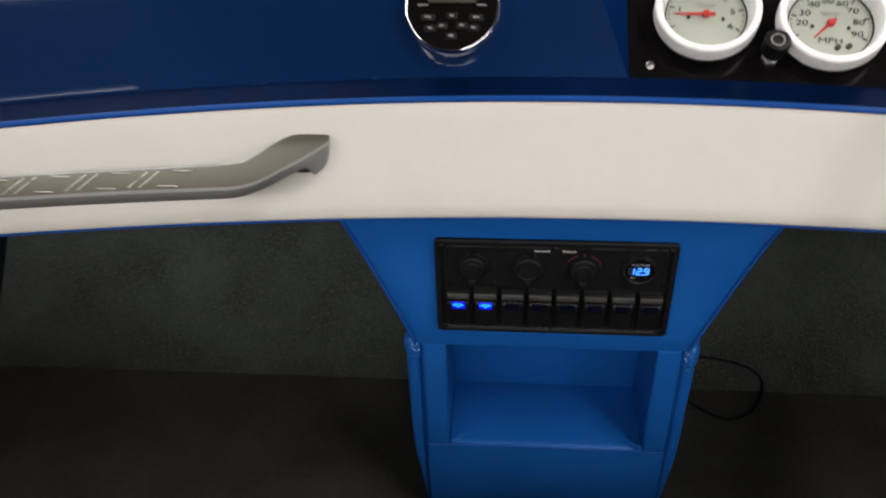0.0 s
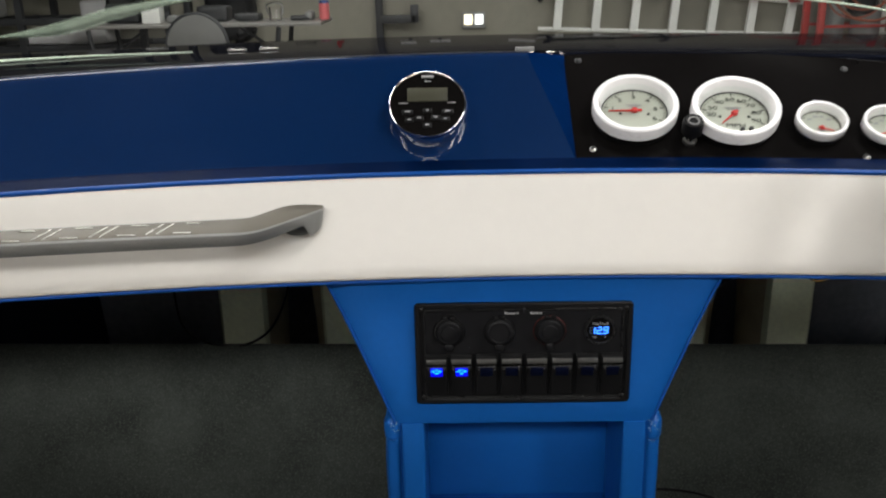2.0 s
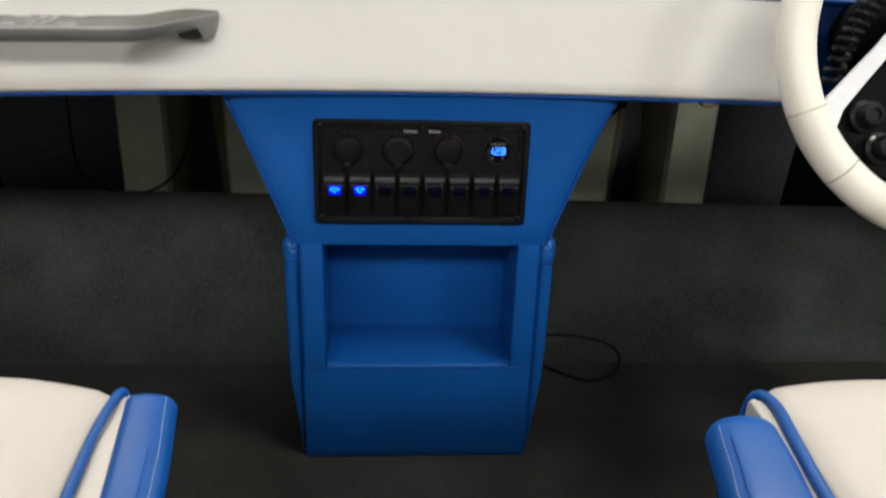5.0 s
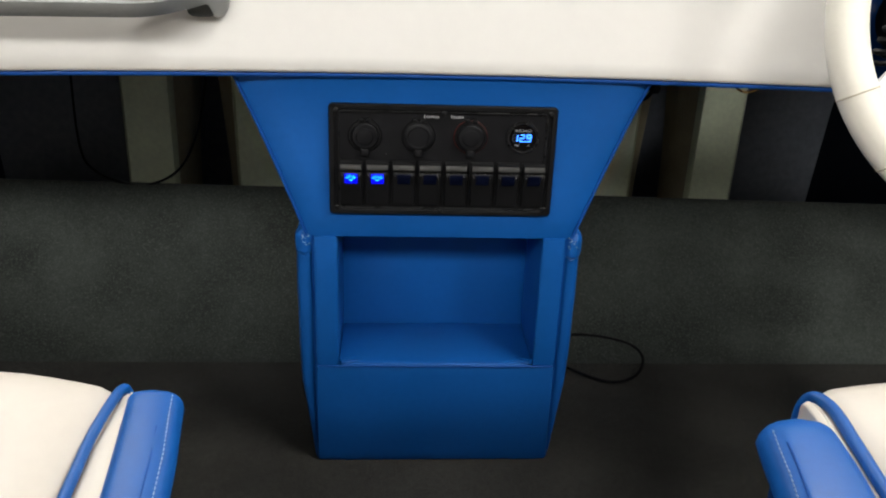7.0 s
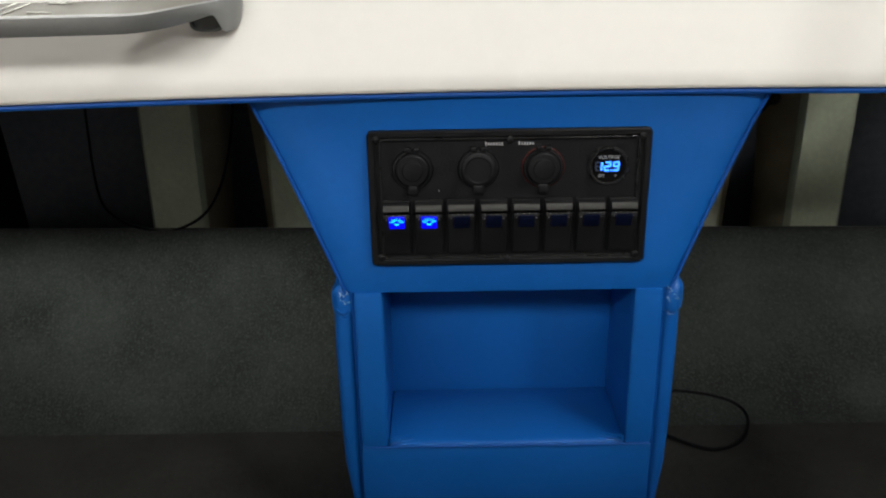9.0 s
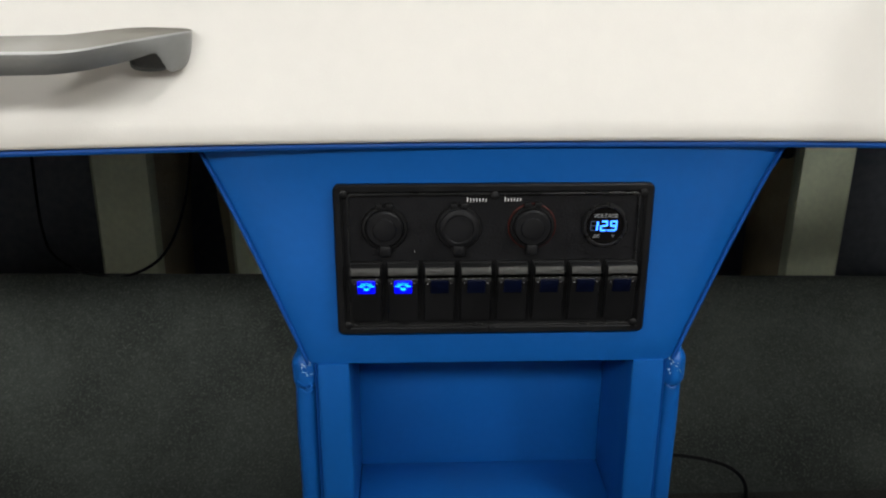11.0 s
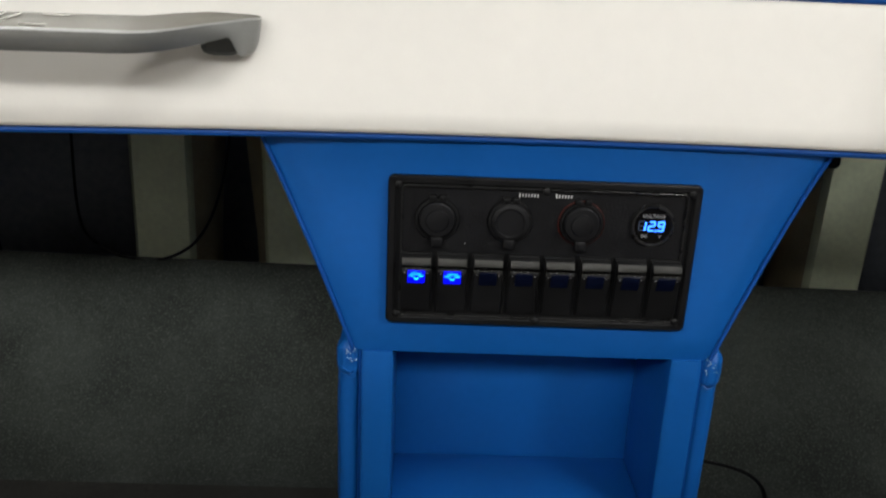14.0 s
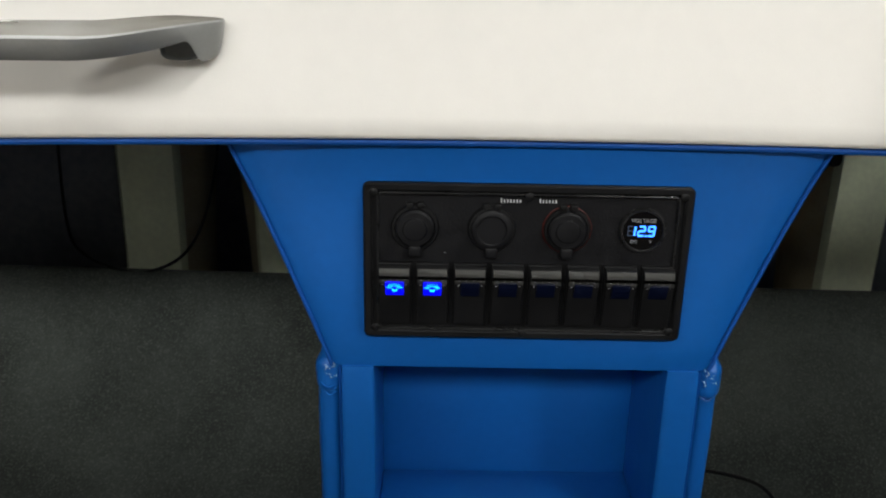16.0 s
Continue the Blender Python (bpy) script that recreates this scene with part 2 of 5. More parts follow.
def box(bm, x0, x1, y0, y1, z0, z1, bevel=0.0, seg=2, m=None):
    r = bmesh.ops.create_cube(bm, size=1.0)
    bmesh.ops.scale(bm, verts=r["verts"], vec=(x1 - x0, y1 - y0, z1 - z0))
    bmesh.ops.translate(bm, verts=r["verts"], vec=((x0 + x1) / 2, (y0 + y1) / 2, (z0 + z1) / 2))
    verts = r["verts"]
    if bevel:
        es = list({e for v in verts for e in v.link_edges})
        o = bmesh.ops.bevel(bm, geom=es, offset=bevel, segments=seg, affect="EDGES", profile=0.5)
        verts = list({v for f in o["faces"] for v in f.verts} | {v for v in verts if v.is_valid})
    if m is not None:
        bmesh.ops.transform(bm, matrix=m, verts=verts)
    return bm


def cbox(cx, cy, cz, sx, sy, sz, bevel=0.0, seg=2, bm=None, m=None):
    return box(bm or bmesh.new(), cx - sx / 2, cx + sx / 2, cy - sy / 2, cy + sy / 2, cz - sz / 2, cz + sz / 2, bevel, seg, m)


def pillow(x0, x1, y0, y1, z0, z1, r, crown=(0, 0, 0), cuts=11, wave=0.0, m=None):
    """An upholstered block: rounded all round, and crowned along each axis by its own height."""
    bm = bmesh.new()
    bmesh.ops.create_cube(bm, size=2.0)
    bmesh.ops.subdivide_edges(bm, edges=bm.edges[:], cuts=cuts, use_grid_fill=True)
    c = Vector(((x0 + x1) / 2, (y0 + y1) / 2, (z0 + z1) / 2))
    h = Vector(((x1 - x0) / 2, (y1 - y0) / 2, (z1 - z0) / 2))
    for v in bm.verts:
        u = v.co.copy()
        # denser towards the edges, so that the rounding has faces enough
        u = Vector([math.copysign(abs(a) ** 0.6, a) if abs(a) < 1 else a for a in u])
        p = Vector((u.x * h.x, u.y * h.y, u.z * h.z))
        q = Vector([max(-h[i] + r, min(h[i] - r, p[i])) for i in range(3)])
        d = p - q
        p = q + d.normalized() * r if d.length > 1e-9 else p
        for i in range(3):
            j, k = (i + 1) % 3, (i + 2) % 3
            p[i] += math.copysign(crown[i], u[i]) * abs(u[i]) * max(0, 1 - u[j] ** 2) * max(0, 1 - u[k] ** 2)
        p = c + p
        if wave:
            p += Vector((1, 1, 1)) * wave * noise.noise(p * 18)
        v.co = m @ p if m is not None else p
    return bm


def grid(rows, bm=None, close=False, cap=False):
    """Quads between rows of points."""
    bm = bm or bmesh.new()
    vs = [[bm.verts.new(p) for p in row] for row in rows]
    for a, b in zip(vs, vs[1:]):
        n = len(a)
        for i in range(n if close else n - 1):
            bm.faces.new((a[i], a[(i + 1) % n], b[(i + 1) % n], b[i]))
    if cap:
        bm.faces.new(vs[0])
        bm.faces.new(vs[-1])
    return bm


def lathe(prof, seg=32, m=None, bm=None):
    """A turned form from (radius, height) pairs round the z axis."""
    bm = bm or bmesh.new()
    m = m if m is not None else Matrix()
    rings = []
    for r, z in prof:
        if r < 1e-6:
            rings.append([bm.verts.new(m @ Vector((0, 0, z)))])
        else:
            rings.append([bm.verts.new(m @ Vector((r * math.cos(2 * math.pi * i / seg), r * math.sin(2 * math.pi * i / seg), z))) for i in range(seg)])
    for a, b in zip(rings, rings[1:]):
        for i in range(seg):
            j = (i + 1) % seg
            if len(a) == 1 and len(b) > 1:
                bm.faces.new((a[0], b[i], b[j]))
            elif len(b) == 1 and len(a) > 1:
                bm.faces.new((a[i], a[j], b[0]))
            elif len(a) > 1:
                bm.faces.new((a[i], a[j], b[j], b[i]))
    return bm


def smooth_path(pts, n=8):
    """Catmull-Rom through the points."""
    p = [Vector(q) for q in pts]
    p = [p[0] * 2 - p[1]] + p + [p[-1] * 2 - p[-2]]
    out = []
    for i in range(1, len(p) - 2):
        a, b, c, d = p[i - 1:i + 3]
        for k in range(n):
            t = k / n
            out.append(0.5 * (2 * b + (c - a) * t + (2 * a - 5 * b + 4 * c - d) * t * t + (3 * b - a - 3 * c + d) * t ** 3))
    return out + [p[-2]]


def tube(pts, r, seg=8, bm=None, closed=False):
    """A round cord along the points."""
    pts = [Vector(p) for p in pts]
    rows = []
    prev = None
    n = len(pts)
    for i, p in enumerate(pts):
        a = pts[(i - 1) % n] if closed or i else p
        b = pts[(i + 1) % n] if closed or i < n - 1 else p
        t = (b - a).normalized()
        if prev is None:
            prev = t.orthogonal().normalized()
        prev = (prev - t * prev.dot(t)).normalized()
        w = t.cross(prev)
        rad = r(i / max(n - 1, 1)) if callable(r) else r
        rows.append([p + prev * rad * math.cos(2 * math.pi * k / seg) + w * rad * math.sin(2 * math.pi * k / seg) for k in range(seg)])
    if closed:
        rows.append(rows[0])
        bm = grid(rows, bm, close=True)
        bmesh.ops.remove_doubles(bm, verts=bm.verts, dist=1e-7)
        return bm
    return grid(rows, bm, close=True, cap=True)


def prism(poly, y0, y1, bm=None, m=None):
    """A plate: an outline in x and z, from y0 to y1."""
    bm = bm or bmesh.new()
    m = m if m is not None else Matrix()
    a = [bm.verts.new(m @ Vector((x, y0, z))) for x, z in poly]
    b = [bm.verts.new(m @ Vector((x, y1, z))) for x, z in poly]
    bm.faces.new(a)
    bm.faces.new(b[::-1])
    for i in range(len(poly)):
        j = (i + 1) % len(poly)
        bm.faces.new((a[i], a[j], b[j], b[i]))
    return bm


def lettering(name, text, size, m, material, parent, spacing=1.0, shear=0.0, weight=0.0):
    """Raised print in the built-in font, as a mesh under its part."""
    cu = bpy.data.curves.new(name, "FONT")
    cu.body, cu.size, cu.align_x, cu.align_y, cu.extrude = text, size, "CENTER", "CENTER", size * 0.02
    cu.offset = weight
    cu.space_character, cu.shear, cu.resolution_u = spacing, shear, 3
    tmp = bpy.data.objects.new(name, cu)
    scene.collection.objects.link(tmp)
    me = bpy.data.meshes.new_from_object(tmp.evaluated_get(bpy.context.evaluated_depsgraph_get()))
    bpy.data.objects.remove(tmp)
    me.transform(m)
    me.materials.clear()
    me.materials.append(material)
    ob = new(name, me)
    ob.parent = parent
    return ob


# ---------------------------------------------------------------- the dash's lines in plan
def y_top(x):
    """Upper front line of the white pad."""
    return 0.028 - 0.22 * min(abs(x), 0.7) ** 2 - 0.31 * max(abs(x) - 0.7, 0)


def y_bot(x):
    """Lower front line of the white pad."""
    d = abs(x - 0.04)
    return -0.012 - 0.13 * min(d, 0.7) ** 2 - 0.18 * max(d - 0.7, 0)


def span(a, b, n):
    return [a + (b - a) * i / (n - 1) for i in range(n)]


# ---------------------------------------------------------------- garage
FLOOR_Z, CEIL_Z, WALL_N, WALL_S, WALL_W, WALL_E = -0.36, 2.8, 6.0, -4.2, -5.2, 5.2
solo("floor", box(bmesh.new(), WALL_W, WALL_E, WALL_S, WALL_N, FLOOR_Z - 0.1, FLOOR_Z), CONCRETE, "grey concrete garage floor under the boat", "floor", kind="structure")
solo("ceiling", box(bmesh.new(), WALL_W, WALL_E, WALL_S, WALL_N, CEIL_Z, CEIL_Z + 0.1), CEIL, "plain dim grey garage ceiling board", "ceiling", kind="structure")
# unseen walls get a darkened colour to dim the fill and reflections
for nm, b in (("wall_north", (WALL_W - 0.15, WALL_E + 0.15, WALL_N, WALL_N + 0.15)), ("wall_south", (WALL_W - 0.15, WALL_E + 0.15, WALL_S - 0.15, WALL_S)),
              ("wall_west", (WALL_W - 0.15, WALL_W, WALL_S, WALL_N)), ("wall_east", (WALL_E, WALL_E + 0.15, WALL_S, WALL_N))):
    solo(nm, box(bmesh.new(), *b, FLOOR_Z - 0.1, CEIL_Z + 0.1), PLASTER if nm == "wall_north" else DARK_WALL,
         "plain beige painted garage wall" if nm == "wall_north" else "plain unseen garage wall, darkened to cut fill light", "wall", kind="structure")


def ceiling_light(x, y, z):
    wide, across = y < -1 or y > 1, x < 0 or abs(y) > 1
    half = 0.5 if y < -1 and x > 1 else 1.2 if y < -1 else 0.75
    t = thing("ceiling_light", "broad white four-tube fluorescent light on the garage ceiling" if wide else "slim white single-tube fluorescent light on the garage ceiling" if across else "narrow white two-tube fluorescent light on the garage ceiling", "lamp", (x, y, z), "fluorescent lights")
    part("housing", cbox(x, y, z + 0.04, 2 * half if across else 0.4, 1.3 if wide or not across else 0.09, 0.08, 0.01), WHITE_PAINT, t)
    for d in (-0.42, -0.14, 0.14, 0.42) if wide else (0.0,) if across else (-0.1, 0.1):
        ends = [(x - half + 0.1, y + d, z - 0.02), (x + half - 0.1, y + d, z - 0.02)] if across else [(x + d, y - 0.55, z - 0.02), (x + d, y + 0.55, z - 0.02)]
        part("tube", tube(ends, 0.013, 10), TUBE_GLOW, t, "lit fluorescent tube")


for p in TUBES:
    ceiling_light(*p)

# ---------------------------------------------------------------- boat: hull, deck and dash
hull = thing("boat_hull", "dark navy hull of a small open boat", "boat", (0, -2.2, -0.12), kind="structure")
outline = [(0.0, 2.45), (0.30, 2.2), (0.62, 1.6), (0.88, 0.9), (0.98, 0.3), (1.02, -0.5), (1.0, -1.4), (0.95, -2.2)]
for side in (1, -1):
    rows = []
    for x, y in outline:
        top = 0.56 if y > 2 else (0.63 if y > 1.4 else (0.69 if y > 0.8 else 0.75))
        rows.append([(side * x, y, top), (side * (x * 0.97 + 0.0), y, 0.35), (side * x * 0.93, y, -0.12)])
    bm = grid(rows)
    bmesh.ops.solidify(bm, geom=bm.faces[:], thickness=0.02)
    part("hull_side", bm, HULL_BLUE, hull)
part("transom", cbox(0, -2.21, 0.31, 1.98, 0.03, 0.86), HULL_BLUE, hull)
bm = grid([[(-x * 0.93, y, -0.10), (x * 0.93, y, -0.10), (x * 0.9, y, -0.14), (-x * 0.9, y, -0.14)] for x, y in outline[1:]], close=True, cap=True)
part("bilge", bm, DARK_HULL, hull)
part("bulkhead", box(bmesh.new(), -0.95, 0.95, 0.80, 0.82, -0.10, 0.70), DARK_HULL, hull, "black bulkhead under the foredeck")

# added out of view: keeps the rear lamps off the apron and floor
part("shade_partition", box(bmesh.new(), -0.99, 0.99, -1.30, -1.26, 0.0, 1.06, 0.01), HULL_BLUE, hull, "plain dark unseen partition added behind the seats for shade")

# cockpit floor with its raked toe board, carpeted
bm = bmesh.new()
tilt = 0.0072
toe = [(0.248, 0.0012), (0.255, 0.0035), (0.268, 0.0085), (0.292, 0.026), (0.465, 0.205), (0.473, 0.211), (0.481, 0.209), (0.487, 0.200), (0.45, 0.14)]
xs = span(-0.93, 0.93, 25)
grid([[(x, y, z - (tilt * 1.9 * x * (z / 0.2))) for x in xs] for y, z in toe], bm)
solo("toe_board", bm, CARPET, "charcoal carpeted toe board rising under the dash", "toe board", kind="structure", sharp=60)
solo("carpet_floor", grid([[(x, y, 0.0) for x in xs] for y in (-2.18, -1.4, -0.6, -0.2, 0.0, 0.262)]), FLOOR_CARPET, "worn brown-black carpet on the cockpit floor", "carpet", kind="structure")

# moulded ribs under the foredeck
def rib(xa, xb, lean, side, group="ribs under the foredeck"):
    """A hollow fibreglass stiffener: front face from xa to xb, with one splayed, resin-brown flank."""
    t = thing("hull_rib", "pale green fibreglass stiffener rib with a brown resin flank", "hull rib", ((xa + xb) / 2, 0.49, -0.10), group)
    z0, z1 = -0.10, 0.70
    rows = []
    for z in span(z0, z1, 8):
        k = (z - 0.2) / 0.2 * lean
        w = 0.002 * noise.noise(Vector((xa * 9, z * 7, 0)))
        rows.append([(xa + k + w, 0.50, z), (xa + 0.006 + k + w, 0.492, z), (xb - 0.006 + k + w, 0.492, z), (xb + k + w, 0.50, z), (xb + k, 0.60, z), (xa + k, 0.60, z)])
    part("front_face", grid(rows, close=True, cap=True), RIB, t)
    xf = xb if side > 0 else xa
    rows = []
    for z in span(z0, z1, 8):
        k = (z - 0.2) / 0.2 * lean
        o = side * (0.016 + 0.012 * max(0, (z - 0.2) / 0.2))
        rows.append([(xf + side * 0.001 + k, 0.503, z), (xf + o + k, 0.535, z), (xf + o + k, 0.60, z), (xf + side * 0.001 + k, 0.60, z)])
    part("flank", grid(rows, close=True, cap=True), RIB_EDGE, t, "brown resin flank")


rib(-0.509, -0.424, 0.002, 1)
rib(-0.322, -0.235, -0.004, -1)
rib(0.285, 0.366, 0.004, 1)
rib(0.468, 0.551, 0.001, -1)

# dashboard: a rolled lip, then a raked face up to the ledge; the face stops at the gauge recess
dash = thing("dashboard", "dark blue metal-flake gelcoat dashboard with a rolled lip", "dashboard", (0, 0.1, 0.62), kind="structure")
lip = [(0.030, 0.612), (0.012, 0.618), (-0.001, 0.6245), (-0.0050, 0.6275), (-0.0055, 0.6296), (-0.0035, 0.6312), (-0.0005, 0.6318)]
strip = [(-0.0005, 0.6318), (0.002, 0.6321), (0.006, 0.6327), (0.012, 0.6337), (0.018, 0.6350), (0.022, 0.6360), (0.0245, 0.6368), (0.027, 0.638)]
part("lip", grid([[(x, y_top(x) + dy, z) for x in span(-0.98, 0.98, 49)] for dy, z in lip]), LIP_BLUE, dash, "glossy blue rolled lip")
# strip colour darkened to carry the dark reflection on the gelcoat
part("strip", grid([[(x, y_top(x) + dy, z) for x in span(-0.98, 0.98, 49)] for dy, z in strip]), STRIP_DARK, dash, "near-black strip, its dark reflection painted in")
face = [(0.027, 0.638, 0.0), (0.030, 0.6405, 0.03), (0.055, 0.6685, 0.27), (0.085, 0.7020, 0.58), (0.110, 0.7300, 0.85), (0.1225, 0.7440, 0.97), (0.1268, 0.7482, 0.99), (0.1292, 0.7497, 1.0), (0.138, 0.7503, 1.0)]
left_rows, edge = [], []
for dy, z, s in face:
    xe = 0.062 - 0.049 * s
    row = [(x, y_top(x) + dy, z - 0.03 * x * x * s) for x in span(-0.98, xe, 30)]
    left_rows.append(row)
    edge.append(row[-1])
part("face", grid(left_rows), GELCOAT, dash, "dark blue metal-flake face", sharp=50)

# gauge recess: its own plane, turned a little towards the passenger
SLOPE, GYAW, GROT = 33.5, -4.2, -1.5
GP = Matrix.Translation((0.061, 0.0545, 0.6362)) @ pose(0, 0, 0, 0, 0, GYAW) @ pose(0, 0, 0, SLOPE) @ pose(0, 0, 0, 0, 0, GROT)


def gp(x, u, h=0.0):
    """A place on the gauge panel: x across, u up the slope, h proud of it."""
    return GP @ Vector((x - 0.061, u, h))


wall_in = [gp(0.0645 - 0.0155 * s, 0.002 + 0.190 * s, -0.002) for _, _, s in face]
part("recess_wall", grid([edge, wall_in]), GEL_MATT, dash)


def ledge_at(x):
    """How far behind the pad's upper line the deck begins: farther over the gauge recess."""
    k = max(0.0, min(1.0, (x - 0.010) / 0.040))
    return 0.138 + 0.052 * k * k * (3 - 2 * k)


def ledge_z(x):
    return 0.7505 - 0.03 * x * x - 0.0045 * (ledge_at(x) - 0.138) / 0.052


ledge_front = [[(x, y_top(x) + ledge_at(x) + dy, ledge_z(x) + dz) for x in span(0.012, 0.98, 40)] for dy, dz in ((0.006, -0.016), (-0.002, -0.009), (-0.003, -0.004), (-0.001, -0.001), (0.003, 0.0))]
part("ledge", grid(ledge_front), DECK, dash, "near-black ledge over the gauges")

# foredeck
deck_rows = []
for d, dz, half in ((0.003, 0.0, 1.0), (0.02, 0.002, 1.0), (0.12, 0.001, 0.995), (0.42, -0.008, 0.96), (0.8, -0.035, 0.86), (1.2, -0.067, 0.72), (1.7, -0.12, 0.48), (2.25, -0.19, 0.03)):
    deck_rows.append([(x * half, y_top(x) * max(0, 1 - d / 2.2) + ledge_at(x) * max(0, 1 - d) + 0.16 * min(d, 1) + d, ledge_z(x) * (1 - min(d, 1)) + 0.7475 * min(d, 1) + dz) for x in span(-1, 1, 81)])
deck = solo("foredeck", grid(deck_rows), DECK, "glossy near-black foredeck of the boat, reflecting the garage", "deck", kind="structure", sharp=50)

panel = thing("instrument_cluster", "black acrylic instrument cluster screwed into the dashboard", "instrument cluster", m=GP)
# pale bead painted as the light caught on the recess's acrylic edge
part("edge_glint", tube([v + GP.to_3x3() @ Vector((0.0012, 0, 0.0030)) for v in reversed(wall_in)] + [gp(x, 0.0035, 0.0008) for x in span(0.075, 0.70, 12)], 0.0007, 6), EDGE_GREY, panel, "thin painted glint along the acrylic edge")
bm = cbox(0.343, 0.098, -0.0035, 0.712, 0.196, 0.006, 0.0012, 1)
part("plate", bm, BLACK_GLOSS, panel, local=True)


def screw(x, u, metal, r=0.0046):
    t = part("screw", lathe([(r, 0), (r * 0.98, 0.0012), (r * 0.6, 0.0024), (0, 0.0028)], 14, Matrix.Translation((x - 0.061, u, -0.0006))), metal, panel, "dull steel screw" if metal is DARK_STEEL else "bright steel screw", local=True)
    part("slot", cbox(x - 0.061, u, 0.0021, r * 1.3, 0.0011, 0.0008), DIAL_INK, t, local=True)


for sx, su in ((0.083, 0.0172), (0.0665, 0.1785), (0.396, 0.1655), (0.392, 0.0118), (0.69, 0.012), (0.69, 0.16)):
    screw(sx, su, DARK_STEEL if su > 0.1 else STEEL)


def ring_bars(bm, n, a0, a1, r0, r1, w, z):
    for i in range(n):
        a = radians(a0 + (a1 - a0) * i / (n - 1))
        c = (r0 + r1) / 2
        cbox(0, 0, 0, r1 - r0, w, 0.0004, m=Matrix.Translation((c * math.cos(a), c * math.sin(a), z)) @ Euler((0, 0, a)).to_matrix().to_4x4(), bm=bm)


def gauge(x, u, R, label, needle, digits, caption="", group=""):
    """A dial in a deep white ring, standing on the panel."""
    H = 0.0288 if R > 0.04 else 0.0192
    t = thing("gauge", label, "gauge", m=GP @ Matrix.Translation((x - 0.061, u, 0)), group=group)
    part("body", lathe([(R * 0.90, -0.0005), (R * 0.93, 0.004), (R * 0.93, H * 0.45), (R * 0.88, H * 0.5)], 40), BLACK_SATIN, t, "black gauge body", local=True)
    ri, floor = R * 0.775, H * (0.40 if R > 0.04 else 0.36)
    part("bezel", lathe([(R * 0.90, H * 0.40), (R * 0.985, H * 0.41), (R, H * 0.44), (R, H * 0.90), (R * 0.993, H * 0.955), (R * 0.975, H * 0.99), (R * 0.955, H), (R * 0.885, H),
                         (R * 0.868, H * 0.985), (R * 0.858, H * 0.95), (R * 0.85, H * 0.88), (ri * 0.995, floor - 0.001)], 56), GAUGE_WHITE, t, "glossy white ring", local=True, sharp=40)
    part("dial_gasket", lathe([(ri * 1.01, floor + 0.0012), (ri * 0.975, floor + 0.0012), (ri * 0.97, floor + 0.0002)], 40), DIAL_INK, t, local=True)
    d = part("dial", lathe([(ri * 1.02, floor), (0, floor + 0.00001)], 40), DIAL, t, "off-white dial", local=True)
    bm = bmesh.new()
    ring_bars(bm, 7 if R > 0.04 else 5, 205, -25, ri * 0.80, ri * 0.93, ri * 0.035, floor + 0.0006)
    ring_bars(bm, 31 if R > 0.04 else 13, 205, -25, ri * 0.88, ri * 0.93, ri * 0.014, floor + 0.0005)
    part("tick_marks", bm, DIAL_INK, d, local=True)
    for txt, ang in digits:
        a = radians(ang)
        lettering("numeral", txt, ri * 0.22, Matrix.Translation((ri * 0.66 * math.cos(a), ri * 0.66 * math.sin(a), floor + 0.0008)) @ Matrix.Diagonal((1.4, 1, 1, 1)), DIAL_INK, d, 0.95)
    if caption:
        lettering("caption", caption, ri * 0.21, Matrix.Translation((0, -ri * 0.46, floor + 0.0008)) @ Matrix.Diagonal((1.4, 1, 1, 1)), DIAL_INK, d)
        part("stop_post", lathe([(ri * 0.07, floor + 0.0003), (ri * 0.07, floor + 0.003), (0, floor + 0.003)], 12, Matrix.Translation((ri * 0.16, -ri * 0.64, 0))), DIAL_INK, d, local=True)
        part("stop_post", lathe([(ri * 0.07, floor + 0.0003), (ri * 0.07, floor + 0.003), (0, floor + 0.003)], 12, Matrix.Translation((ri * 0.42, -ri * 0.60, 0))), DIAL_INK, d, local=True)
    if R > 0.04:
        bm = bmesh.new()
        for k, w in ((0.32, 0.5), (0.25, 0.36)):
            cbox(0, ri * k, floor + 0.0006, ri * w, ri * 0.035, 0.0004, bm=bm)
        part("caption_bars", bm, DIM_PRINT, d, local=True)
        for sx in (-0.42, 0.42):
            part("peg", lathe([(ri * 0.05, floor + 0.0003), (ri * 0.05, floor + 0.001), (0, floor + 0.001)], 10, Matrix.Translation((ri * sx, -ri * 0.08, 0))), DIAL_INK, d, local=True)
    else:
        bm = bmesh.new()
        for k, w in ((-0.30, 0.45), (-0.42, 0.30)):
            cbox(0, ri * k, floor + 0.0006, ri * w, ri * 0.06, 0.0004, bm=bm)
        for a in (140, 105, 75, 40):
            cbox(ri * 0.62 * math.cos(radians(a)), ri * 0.62 * math.sin(radians(a)), floor + 0.0006, ri * 0.22, ri * 0.12, 0.0004, bm=bm)
        part("caption_bars", bm, DIM_PRINT, d, local=True)
    glass = part("glass", lathe([(ri * 1.05, floor + 0.0092), (0, floor + 0.0096)], 40), PLEXI, t, "clear gauge glass", local=True)
    glass.visible_shadow = False
    a = radians(needle)
    L, w = (ri * (0.58 if caption else 0.80), ri * 0.045) if R > 0.04 else (ri * 0.60, ri * 0.05)
    z = floor + 0.0035
    off = 0 if R > 0.04 else -ri * 0.35
    bm = bmesh.new()
    pts = [(-L * 0.28, -w), (-L * 0.28, w), (0, w * 0.9), (L, w * 0.28), (L, -w * 0.28), (0, -w * 0.9)]
    M = Matrix.Translation((0, off, 0)) @ Euler((0, 0, a)).to_matrix().to_4x4()
